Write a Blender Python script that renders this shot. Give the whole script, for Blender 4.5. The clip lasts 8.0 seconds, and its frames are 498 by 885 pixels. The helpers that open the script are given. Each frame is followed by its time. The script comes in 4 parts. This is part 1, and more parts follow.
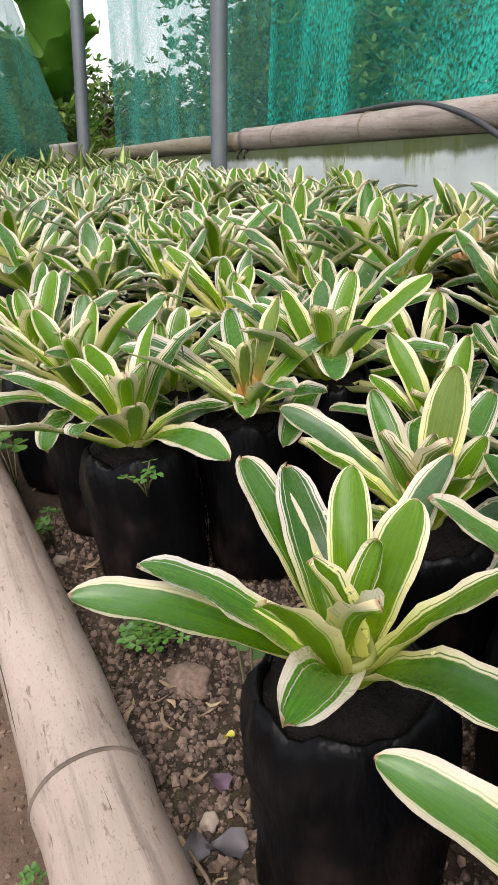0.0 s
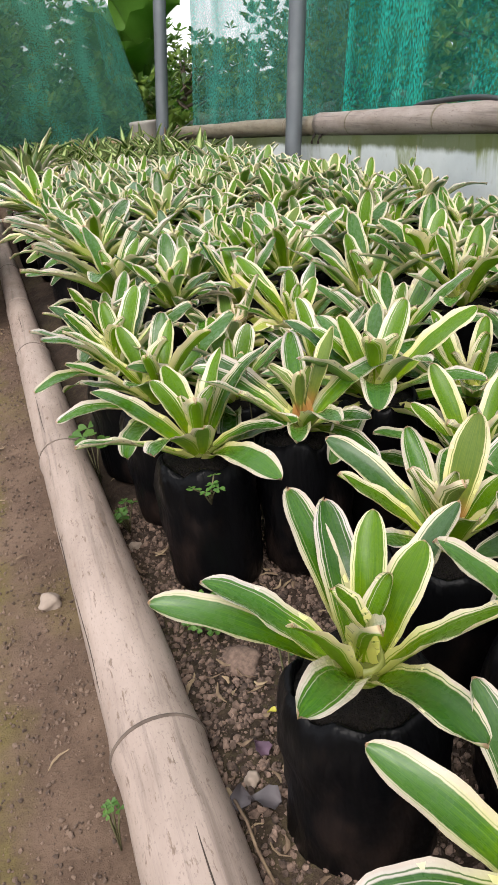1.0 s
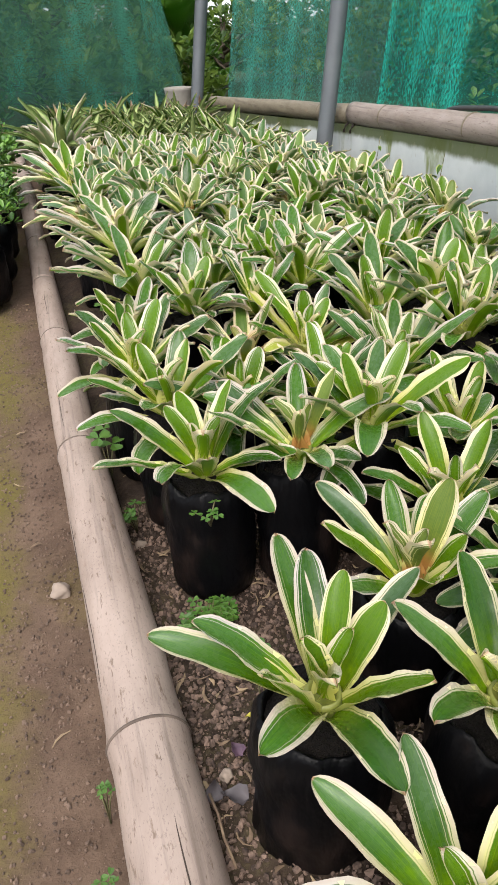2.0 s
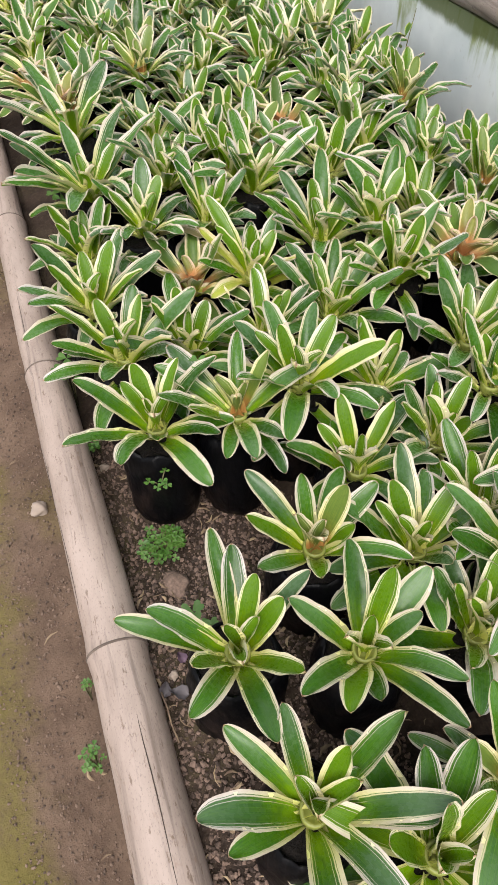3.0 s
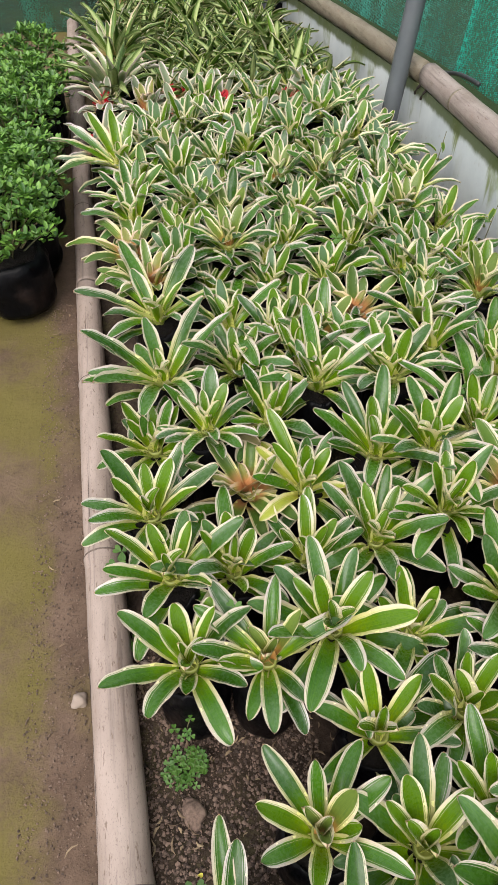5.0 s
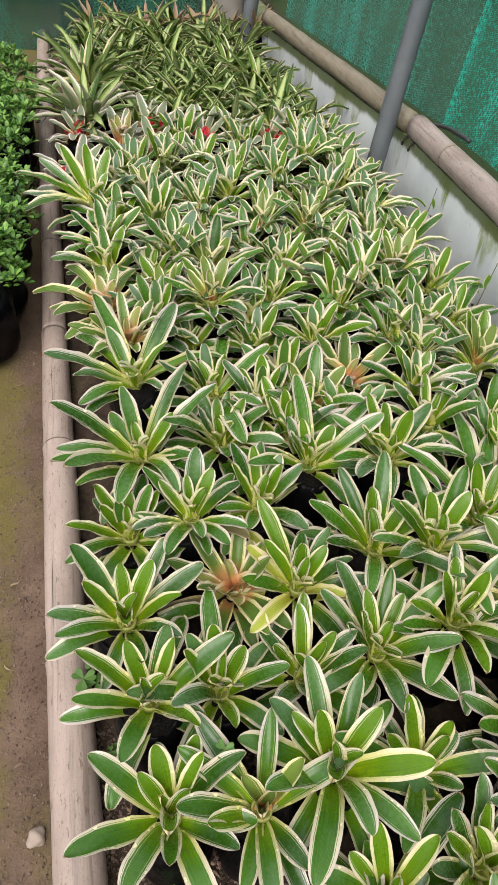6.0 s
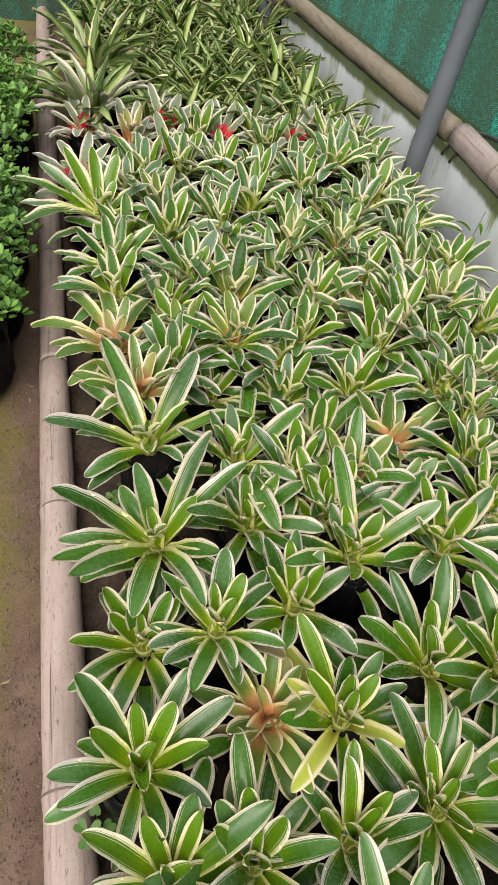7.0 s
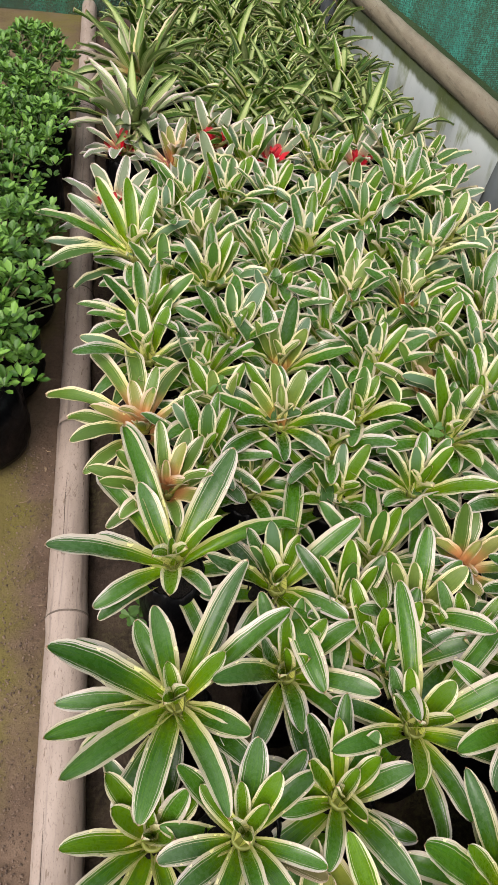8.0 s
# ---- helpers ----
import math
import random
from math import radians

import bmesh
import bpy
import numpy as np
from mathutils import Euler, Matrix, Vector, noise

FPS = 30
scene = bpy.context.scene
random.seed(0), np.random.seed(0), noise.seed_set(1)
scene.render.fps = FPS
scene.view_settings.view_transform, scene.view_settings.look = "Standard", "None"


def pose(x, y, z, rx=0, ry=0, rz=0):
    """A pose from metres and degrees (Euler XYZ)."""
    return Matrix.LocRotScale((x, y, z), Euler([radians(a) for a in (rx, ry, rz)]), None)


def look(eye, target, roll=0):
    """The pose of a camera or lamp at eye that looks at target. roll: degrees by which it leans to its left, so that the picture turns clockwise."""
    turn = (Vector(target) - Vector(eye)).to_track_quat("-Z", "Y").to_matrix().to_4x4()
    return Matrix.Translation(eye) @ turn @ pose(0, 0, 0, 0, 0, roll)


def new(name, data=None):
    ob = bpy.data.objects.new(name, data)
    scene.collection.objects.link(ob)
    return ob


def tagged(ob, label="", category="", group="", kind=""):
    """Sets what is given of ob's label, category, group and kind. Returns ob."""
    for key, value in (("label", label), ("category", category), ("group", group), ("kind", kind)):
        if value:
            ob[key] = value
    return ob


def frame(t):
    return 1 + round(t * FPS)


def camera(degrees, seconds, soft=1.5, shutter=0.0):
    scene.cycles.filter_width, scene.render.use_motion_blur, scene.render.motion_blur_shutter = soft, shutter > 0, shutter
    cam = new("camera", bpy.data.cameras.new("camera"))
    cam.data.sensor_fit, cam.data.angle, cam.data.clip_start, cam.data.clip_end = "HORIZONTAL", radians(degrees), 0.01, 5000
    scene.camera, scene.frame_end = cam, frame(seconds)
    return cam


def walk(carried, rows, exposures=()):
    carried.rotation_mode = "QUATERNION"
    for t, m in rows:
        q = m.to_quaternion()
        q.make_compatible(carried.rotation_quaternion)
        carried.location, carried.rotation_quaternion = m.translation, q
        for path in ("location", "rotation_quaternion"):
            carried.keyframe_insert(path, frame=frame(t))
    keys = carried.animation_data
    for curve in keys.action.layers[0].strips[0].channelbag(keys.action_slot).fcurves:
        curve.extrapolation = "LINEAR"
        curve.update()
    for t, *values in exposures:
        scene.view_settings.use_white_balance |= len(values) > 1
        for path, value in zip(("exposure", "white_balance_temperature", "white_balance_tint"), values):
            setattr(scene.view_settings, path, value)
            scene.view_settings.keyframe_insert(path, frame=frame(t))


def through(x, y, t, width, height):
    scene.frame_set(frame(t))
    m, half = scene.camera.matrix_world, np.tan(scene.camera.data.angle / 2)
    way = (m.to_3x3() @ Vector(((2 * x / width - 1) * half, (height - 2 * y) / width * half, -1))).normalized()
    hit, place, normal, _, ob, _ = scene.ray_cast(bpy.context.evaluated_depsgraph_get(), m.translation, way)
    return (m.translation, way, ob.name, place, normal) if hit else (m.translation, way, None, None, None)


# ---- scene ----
cam = camera(41.4, 8.0, soft=1.2)
# the bed runs along +y, the edging pole lies at x = 0, the low wall at x = 1.2
PATH = [
    (0, (0.017, 0.024, 0.479), (0.741, 1.652, -0.43), -4.9),
    (0.5, (0.007, -0.005, 0.521), (0.63, 1.648, -0.418), -5.3),
    (1, (0.012, -0.038, 0.569), (0.525, 1.629, -0.41), -6.1),
    (1.2, (0.018, -0.051, 0.598), (0.482, 1.626, -0.387), -6.2),
    (2.3, (0.027, -0.067, 0.731), (0.473, 1.459, -0.483), -1.2),
    (2.5, (0.037, -0.053, 0.789), (0.459, 1.345, -0.577), -1.7),
    (3, (0.07, -0.034, 0.972), (0.496, 1.152, -0.581), 1.5),
    (3.5, (0.074, 0.005, 1.129), (0.555, 1.127, -0.456), 1.1),
    (4, (0.085, 0.058, 1.199), (0.563, 1.171, -0.393), 2.7),
    (4.5, (0.142, 0.128, 1.203), (0.459, 1.337, -0.357), 0.1),
    (5, (0.184, 0.166, 1.226), (0.401, 1.495, -0.252), -0.9),
    (5.2, (0.184, 0.176, 1.233), (0.44, 1.527, -0.22), 0.9),
    (6.3, (0.138, 0.46, 1.224), (0.533, 1.789, -0.217), 6.1),
    (6.5, (0.132, 0.515, 1.226), (0.559, 1.823, -0.225), 6.9),
    (7, (0.127, 0.662, 1.213), (0.508, 1.937, -0.28), 7.8),
    (7.5, (0.164, 0.839, 1.199), (0.506, 2.109, -0.308), 7.1),
    (8, (0.169, 0.974, 1.191), (0.435, 2.233, -0.34), 6.8),
]
walk(cam, [(t, look(eye, target, roll)) for t, eye, target, roll in PATH],
     exposures=[(0.0, 1.36, 6500, 13), (2.5, 1.36, 6500, 13), (4.5, 1.26, 6500, 13), (8.0, 1.25, 6700, 13)])

# ---- light ----
world = bpy.data.worlds.new("overcast_sky")
scene.world = world
world.use_nodes = True
wn, wl = world.node_tree.nodes, world.node_tree.links
wn.clear()
sky = wn.new("ShaderNodeTexSky")
sky.sky_type, sky.sun_disc = "NISHITA", False
sky.sun_elevation, sky.sun_rotation = radians(54), radians(206)
sky.air_density, sky.dust_density, sky.ozone_density = 1.0, 4.0, 1.0
cloud = wn.new("ShaderNodeMix")
cloud.data_type = "RGBA"
cloud.inputs["Factor"].default_value = 0.75
cloud.inputs[7].default_value = (9.0, 9.3, 9.6, 1)
wbg = wn.new("ShaderNodeBackground")
wbg.inputs["Strength"].default_value = 0.08
wout = wn.new("ShaderNodeOutputWorld")
wl.new(sky.outputs["Color"], cloud.inputs[6])
wl.new(cloud.outputs[2], wbg.inputs["Color"])
wl.new(wbg.outputs["Background"], wout.inputs["Surface"])
sun_data = bpy.data.lights.new("sun", "SUN")
sun_data.energy, sun_data.angle, sun_data.color = 1.5, radians(45), (1.0, 0.97, 0.92)
sun = new("sun", sun_data)
sun.matrix_world = look((0, 0, 5), (1.6, 3.2, 0))


# ---- materials ----
class Nodes:
    """A node material with a Principled shader, and short ways to wire it."""

    def __init__(self, name, rough=0.6, metal=0.0, spec=0.5):
        self.mat = bpy.data.materials.new(name)
        self.mat.use_nodes = True
        self.tree = self.mat.node_tree
        self.bsdf = self.tree.nodes["Principled BSDF"]
        self.out = self.tree.nodes["Material Output"]
        self.bsdf.inputs["Roughness"].default_value = rough
        self.bsdf.inputs["Metallic"].default_value = metal
        self.bsdf.inputs["Specular IOR Level"].default_value = spec

    def put(self, socket, value):
        if isinstance(value, (int, float)):
            socket.default_value = value
        elif isinstance(value, tuple):
            socket.default_value = (*value, 1) if len(value) == 3 and socket.type == "RGBA" else value
        else:
            self.tree.links.new(value, socket)

    def node(self, kind, **inputs):
        n = self.tree.nodes.new(kind)
        for key, value in inputs.items():
            self.put(n.inputs[key.replace("_", " ")], value)
        return n

    def math(self, op, a, b=0.0, c=0.0):
        n = self.tree.nodes.new("ShaderNodeMath")
        n.operation = op
        self.put(n.inputs[0], a), self.put(n.inputs[1], b), self.put(n.inputs[2], c)
        return n.outputs[0]

    def step(self, value, lo, hi, a=0.0, b=1.0):
        n = self.tree.nodes.new("ShaderNodeMapRange")
        n.interpolation_type = "SMOOTHSTEP"
        for i, v in enumerate((value, lo, hi, a, b)):
            self.put(n.inputs[i], v)
        return n.outputs[0]

    def mix(self, fac, a, b):
        n = self.tree.nodes.new("ShaderNodeMix")
        n.data_type = "RGBA"
        self.put(n.inputs[0], fac), self.put(n.inputs[6], a), self.put(n.inputs[7], b)
        return n.outputs[2]

    def noise(self, scale, detail=4.0, stretch=None, where="Object", rough=0.55):
        tc = self.tree.nodes.new("ShaderNodeTexCoord").outputs[where]
        if stretch:
            m = self.tree.nodes.new("ShaderNodeMapping")
            m.inputs["Scale"].default_value = stretch
            self.put(m.inputs[0], tc)
            tc = m.outputs[0]
        n = self.node("ShaderNodeTexNoise", Vector=tc, Scale=scale, Detail=detail, Roughness=rough)
        return n.outputs["Fac"]

    def place(self):
        tc = self.tree.nodes.new("ShaderNodeNewGeometry").outputs["Position"]
        s = self.node("ShaderNodeSeparateXYZ", Vector=tc)
        return s.outputs

    def chance(self):
        return self.tree.nodes.new("ShaderNodeObjectInfo").outputs["Random"]

    def bump(self, height, strength=0.3, distance=0.002):
        b = self.node("ShaderNodeBump", Height=height, Strength=strength, Distance=distance)
        self.put(self.bsdf.inputs["Normal"], b.outputs[0])

    def colour(self, value):
        self.put(self.bsdf.inputs["Base Color"], value)
        return self.mat

    def translucent(self, colour, amount):
        t = self.node("ShaderNodeBsdfTranslucent", Color=colour)
        m = self.node("ShaderNodeMixShader")
        self.put(m.inputs[0], amount)
        self.put(m.inputs[1], self.bsdf.outputs[0]), self.put(m.inputs[2], t.outputs[0])
        self.put(self.out.inputs["Surface"], m.outputs[0])


def plain(name, a, b, scale=30.0, rough=0.7, through=0.0, metal=0.0):
    n = Nodes(name, rough=rough, metal=metal)
    isl = n.tree.nodes.new("ShaderNodeNewGeometry").outputs["Random Per Island"]
    f = n.math("ADD", n.math("MULTIPLY", n.noise(scale, 4.0), 0.7), n.math("MULTIPLY", isl, 0.4))
    c = n.mix(n.step(f, 0.3, 0.8), a, b)
    n.colour(c)
    n.bump(n.noise(scale * 3, 3.0), 0.3, 0.002)
    if through:
        n.translucent(c, through)
    return n.mat


def striped_leaf(name, green_base, green_tip, cream, rough=0.34, margin=0.70, base_blush=None, blush_reach=0.5, through_light=0.22, deep=0.5, sheen=0.0, gloss=0.28, scurf_sheen=0.0, scurf_sheen_colour=(0.160, 0.220, 0.165)):
    """Strap leaf: green middle with fine veins, cream margins yellower at the base, at times a thin green line in them."""
    n = Nodes(name, rough=rough, spec=gloss)
    uv = n.node("ShaderNodeSeparateXYZ", Vector=n.tree.nodes.new("ShaderNodeTexCoord").outputs["UV"]).outputs
    r = n.chance()
    r2, r3, r4 = (n.math("FRACT", n.math("MULTIPLY", r, k)) for k in (7.3, 11.7, 23.9))
    across = n.math("ABSOLUTE", n.math("MULTIPLY_ADD", uv[0], 2.0, -1.0))
    side = n.step(uv[0], 0.45, 0.55, -0.035, 0.035)
    wob = n.math("MULTIPLY_ADD", n.noise(7.0, 3.0, (0.25, 1, 1), "UV"), 0.16, -0.08)
    a = n.math("ADD", n.math("ADD", across, wob), n.math("MULTIPLY", side, n.math("SUBTRACT", r4, 0.5)))
    edge = n.math("MULTIPLY_ADD", r, 0.14, margin - 0.07)
    band = n.step(a, edge, n.math("ADD", edge, 0.05))
    line = n.math("MULTIPLY", n.step(a, n.math("ADD", edge, 0.08), n.math("ADD", edge, 0.10)), n.step(a, n.math("ADD", edge, 0.12), n.math("ADD", edge, 0.14), 1.0, 0.0))
    line = n.math("MULTIPLY", line, n.step(r3, 0.2, 0.6, 0.30, 0.9))
    pin = n.math("MULTIPLY", n.step(a, n.math("ADD", edge, -0.16), n.math("ADD", edge, -0.145)), n.step(a, n.math("ADD", edge, -0.13), n.math("ADD", edge, -0.115), 1.0, 0.0))
    pin = n.math("MULTIPLY", pin, n.step(r2, 0.35, 0.45))
    pale = n.math("SUBTRACT", n.math("MAXIMUM", band, n.math("MULTIPLY", pin, 0.7)), line)
    vein = n.noise(1.0, 3.0, (44, 1.3, 1), "UV")
    mott = n.noise(5.0, 3.0, (1, 3, 1), "UV")
    g = n.mix(n.step(n.math("ADD", uv[1], n.math("MULTIPLY_ADD", mott, 0.4, -0.2)), 0.02, 0.58), green_base, green_tip)
    g = n.mix(n.step(vein, 0.35, 0.80, 0.05, 0.36), g, tuple(c * 1.7 for c in green_base))
    g = n.mix(n.math("MULTIPLY", n.step(mott, 0.45, 0.8), 0.35), g, tuple(c * 0.6 for c in green_tip))
    g = n.mix(n.math("MULTIPLY", n.step(r3, 0.25, 1.0, 0.0, deep), n.step(uv[1], 0.1, 0.6)), g, tuple(v * 0.42 for v in green_tip))
    # silvery leaf ends: scurf, with the sky's sheen painted into the same colour
    if scurf_sheen:
        g = n.mix(n.math("MULTIPLY", n.step(r4, 0.25, 0.95, 0.0, scurf_sheen), n.step(n.math("ADD", uv[1], n.math("MULTIPLY_ADD", mott, 0.5, -0.25)), 0.35, 0.85)), g, scurf_sheen_colour)
    k = n.mix(n.step(uv[1], 0.15, 0.9), (cream[0] * 0.92, cream[1] * 0.95, cream[2] * 0.55), cream)
    k = n.mix(n.math("MULTIPLY", r2, n.step(uv[1], 0.2, 0.9)), k, (cream[0], cream[1] * 0.98, min(0.62, cream[2] * 1.45)))
    rim = n.math("MULTIPLY", n.step(a, n.math("ADD", edge, 0.17), n.math("ADD", edge, 0.23)), n.step(uv[1], 0.25, 0.8, 0.0, 0.7))
    k = n.mix(rim, k, (cream[0] * 0.95, cream[1] * 0.86, min(0.5, cream[2] * 1.12)))
    c = n.mix(pale, g, k)
    if base_blush:
        c = n.mix(n.step(uv[1], blush_reach * 0.4, blush_reach, 0.9, 0.0), c, base_blush)
    c = n.mix(n.step(uv[1], 0.985, 0.997, 0.0, 0.75), c, (0.42, 0.22, 0.14))
    blot = n.noise(9.0, 2.0, (2, 4, 1), "UV")
    c = n.mix(n.step(blot, 0.735, 0.76, 0.0, 0.7), c, (0.16, 0.10, 0.04))
    n.colour(c)
    n.put(n.bsdf.inputs["Roughness"], n.step(mott, 0.2, 0.9, rough - 0.07, rough + 0.14))
    n.put(n.bsdf.inputs["Sheen Weight"], sheen)
    n.put(n.bsdf.inputs["Sheen Roughness"], 0.4)
    n.bump(n.math("ADD", n.math("MULTIPLY", vein, 0.4), mott), 0.16, 0.0006)
    thin = n.node("ShaderNodeGamma", Color=c, Gamma=0.55).outputs[0]
    n.translucent(thin, through_light)
    return n.mat


leaf_top = striped_leaf("leaf_green_cream", (0.140, 0.255, 0.003), (0.017, 0.084, 0.009), (0.505, 0.463, 0.300), rough=0.26, margin=0.68, through_light=0.20, gloss=0.36, scurf_sheen=0.18, deep=0.6)
# greyer far rows: real scurf plus low-angle sky sheen put into the colour
leaf_scurf_sheen = striped_leaf("leaf_scurf_sheen_green", (0.120, 0.205, 0.006), (0.034, 0.100, 0.018), (0.64, 0.605, 0.345), rough=0.34, margin=0.67, through_light=0.19, gloss=0.26, scurf_sheen=0.42, deep=0.4, scurf_sheen_colour=(0.165, 0.230, 0.195))
leaf_young = striped_leaf("leaf_young_green", (0.185, 0.270, 0.004), (0.043, 0.122, 0.005), (0.62, 0.585, 0.34), gloss=0.26, rough=0.28, margin=0.68, through_light=0.20, deep=0.3)
# backs: light coming through the blade is put into these brighter colours
leaf_back = striped_leaf("leaf_scurfy_back", (0.330, 0.480, 0.012), (0.190, 0.360, 0.060), (0.86, 0.83, 0.50), rough=0.36, margin=0.56, through_light=0.50, deep=0.0, scurf_sheen=0.65, scurf_sheen_colour=(0.36, 0.48, 0.38))
leaf_young_back = striped_leaf("leaf_young_back", (0.340, 0.500, 0.008), (0.190, 0.380, 0.012), (0.86, 0.82, 0.40), rough=0.34, margin=0.58, through_light=0.55, deep=0.0)
leaf_base_mat = plain("leaf_base_green", (0.085, 0.120, 0.015), (0.200, 0.215, 0.045), 90.0, 0.5)
leaf_blush = striped_leaf("leaf_orange_blush", (0.44, 0.28, 0.07), (0.13, 0.18, 0.04), (0.70, 0.56, 0.34), base_blush=(0.50, 0.21, 0.085), blush_reach=0.68, deep=0.15)
leaf_tinge = striped_leaf("leaf_bronze_tinge", (0.24, 0.24, 0.03), (0.09, 0.16, 0.03), (0.68, 0.62, 0.34), base_blush=(0.44, 0.20, 0.06), blush_reach=0.35, deep=0.2)
leaf_warm = striped_leaf("leaf_warm_green", (0.20, 0.23, 0.03), (0.055, 0.13, 0.02), (0.68, 0.60, 0.36), base_blush=(0.56, 0.25, 0.11), blush_reach=0.42)
leaf_old = striped_leaf("leaf_withered_edge", (0.20, 0.17, 0.05), (0.16, 0.14, 0.06), (0.45, 0.36, 0.20), rough=0.6)
leaf_yellow = striped_leaf("leaf_yellowed", (0.36, 0.35, 0.03), (0.30, 0.34, 0.05), (0.66, 0.60, 0.28), margin=0.55, deep=0.0)
leaf_red = striped_leaf("leaf_red_heart", (0.50, 0.01, 0.02), (0.42, 0.03, 0.03), (0.55, 0.06, 0.06), base_blush=(0.66, 0.008, 0.035), blush_reach=0.95, margin=0.75)
leaf_grey = striped_leaf("leaf_grey_pink", (0.18, 0.17, 0.08), (0.14, 0.19, 0.11), (0.66, 0.58, 0.44), rough=0.45, base_blush=(0.42, 0.12, 0.08), blush_reach=0.5, deep=0.25, sheen=0.3)
leaf_thin = striped_leaf("leaf_olive_strap", (0.070, 0.130, 0.008), (0.032, 0.085, 0.008), (0.34, 0.39, 0.13), margin=0.76, rough=0.32, deep=0.7)
leaf_thin_pale = striped_leaf("leaf_pale_midstripe", (0.38, 0.44, 0.14), (0.34, 0.40, 0.17), (0.10, 0.17, 0.03), margin=0.62, rough=0.4, deep=0.2)
leaf_silver = striped_leaf("leaf_silver_strap", (0.22, 0.29, 0.08), (0.26, 0.32, 0.16), (0.62, 0.56, 0.38), margin=0.62, rough=0.45, base_blush=(0.34, 0.20, 0.10), blush_reach=0.4, deep=0.2)
leaf_dead = striped_leaf("leaf_dried_brown", (0.20, 0.12, 0.06), (0.28, 0.19, 0.11), (0.34, 0.25, 0.15), rough=0.8, margin=0.7, through_light=0.1)


def plastic_bag():
    n = Nodes("black_polythene", rough=0.42, spec=0.09)
    dust = n.noise(9.0, 5.0)
    fine = n.noise(60.0, 3.0, (1, 1, 0.35))
    n.colour(n.mix(n.step(n.math("ADD", n.math("MULTIPLY", dust, 0.6), n.math("MULTIPLY", n.noise(26.0, 4.0, (1, 1, 0.4)), 0.4)), 0.50, 0.70, 0.0, 0.42), (0.0025, 0.0025, 0.003), (0.055, 0.034, 0.026)))
    n.put(n.bsdf.inputs["Roughness"], n.step(dust, 0.3, 0.8, 0.28, 0.7))
    crease = n.math("ABSOLUTE", n.math("SUBTRACT", n.noise(16.0, 3.0, (1, 1, 0.35)), 0.5))
    n.bump(n.math("ADD", fine, n.math("MULTIPLY", crease, 4.0)), 0.6, 0.005)
    return n.mat


def soil(name, dark, pale, scale=40.0):
    n = Nodes(name, rough=0.95, spec=0.2)
    big, small = n.noise(5.0, 5.0), n.noise(scale, 6.0, rough=0.7)
    c = n.mix(n.step(small, 0.3, 0.72), dark, pale)
    c = n.mix(n.step(big, 0.35, 0.7, 0.0, 0.5), c, tuple(v * 0.55 for v in dark))
    n.colour(c)
    n.bump(n.math("ADD", small, n.noise(scale * 4, 3.0)), 0.8, 0.008)
    return n.mat


def ground_earth():
    """Brown trodden earth with algae on the path, looser and darker in the bed, where leaf shade is put into the
    colour.
    """
    n = Nodes("trodden_earth", rough=0.9, spec=0.25)
    p = n.place()
    big, mid, fine = n.noise(2.6, 5.0), n.noise(14.0, 5.0), n.noise(110.0, 6.0, rough=0.7)
    path = n.mix(n.step(mid, 0.3, 0.75), (0.078, 0.049, 0.033), (0.136, 0.090, 0.062))
    path = n.mix(n.math("MULTIPLY", n.step(big, 0.50, 0.60), n.step(fine, 0.25, 0.6, 0.08, 0.36)), path, (0.130, 0.108, 0.024))
    path = n.mix(n.step(n.noise(7.0, 5.0), 0.55, 0.68, 0.0, 0.6), path, (0.065, 0.038, 0.026))
    # dark loose soil, deepened by painting in the shade under the leaves
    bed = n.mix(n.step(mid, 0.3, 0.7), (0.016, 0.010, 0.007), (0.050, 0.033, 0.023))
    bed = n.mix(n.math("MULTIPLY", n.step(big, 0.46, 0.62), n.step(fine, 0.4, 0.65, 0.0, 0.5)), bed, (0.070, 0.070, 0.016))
    path = n.mix(n.step(fine, 0.40, 0.75, 0.0, 0.35), path, (0.165, 0.115, 0.080))
    moss = n.step(n.math("ADD", p[0], n.math("MULTIPLY_ADD", mid, 0.12, -0.06)), -0.150, -0.095, 1.0, 0.0)
    moss = n.math("MULTIPLY", moss, n.step(n.math("ADD", p[0], n.math("MULTIPLY_ADD", big, 0.3, -0.15)), -0.50, -0.24, 0.15, 1.0))
    path = n.mix(n.math("MULTIPLY", moss, n.step(n.math("ADD", big, n.math("MULTIPLY", fine, 0.25)), 0.48, 0.66, 0.08, 0.75)), path, (0.115, 0.098, 0.020))
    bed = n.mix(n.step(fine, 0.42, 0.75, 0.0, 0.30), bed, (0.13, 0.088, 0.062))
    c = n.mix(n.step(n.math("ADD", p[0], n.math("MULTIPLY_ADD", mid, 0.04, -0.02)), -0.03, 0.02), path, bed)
    c = n.mix(n.step(fine, 0.25, 0.42, 0.5, 0.0), c, (0.035, 0.024, 0.017))
    c = n.mix(n.math("MULTIPLY", n.step(p[0], 1.40, 1.55), n.step(fine, 0.2, 0.6, 0.6, 1.0)), c, (0.026, 0.050, 0.014))
    n.colour(c)
    n.bump(n.math("ADD", n.math("MULTIPLY", mid, 2.0), fine), 0.7, 0.006)
    return n.mat


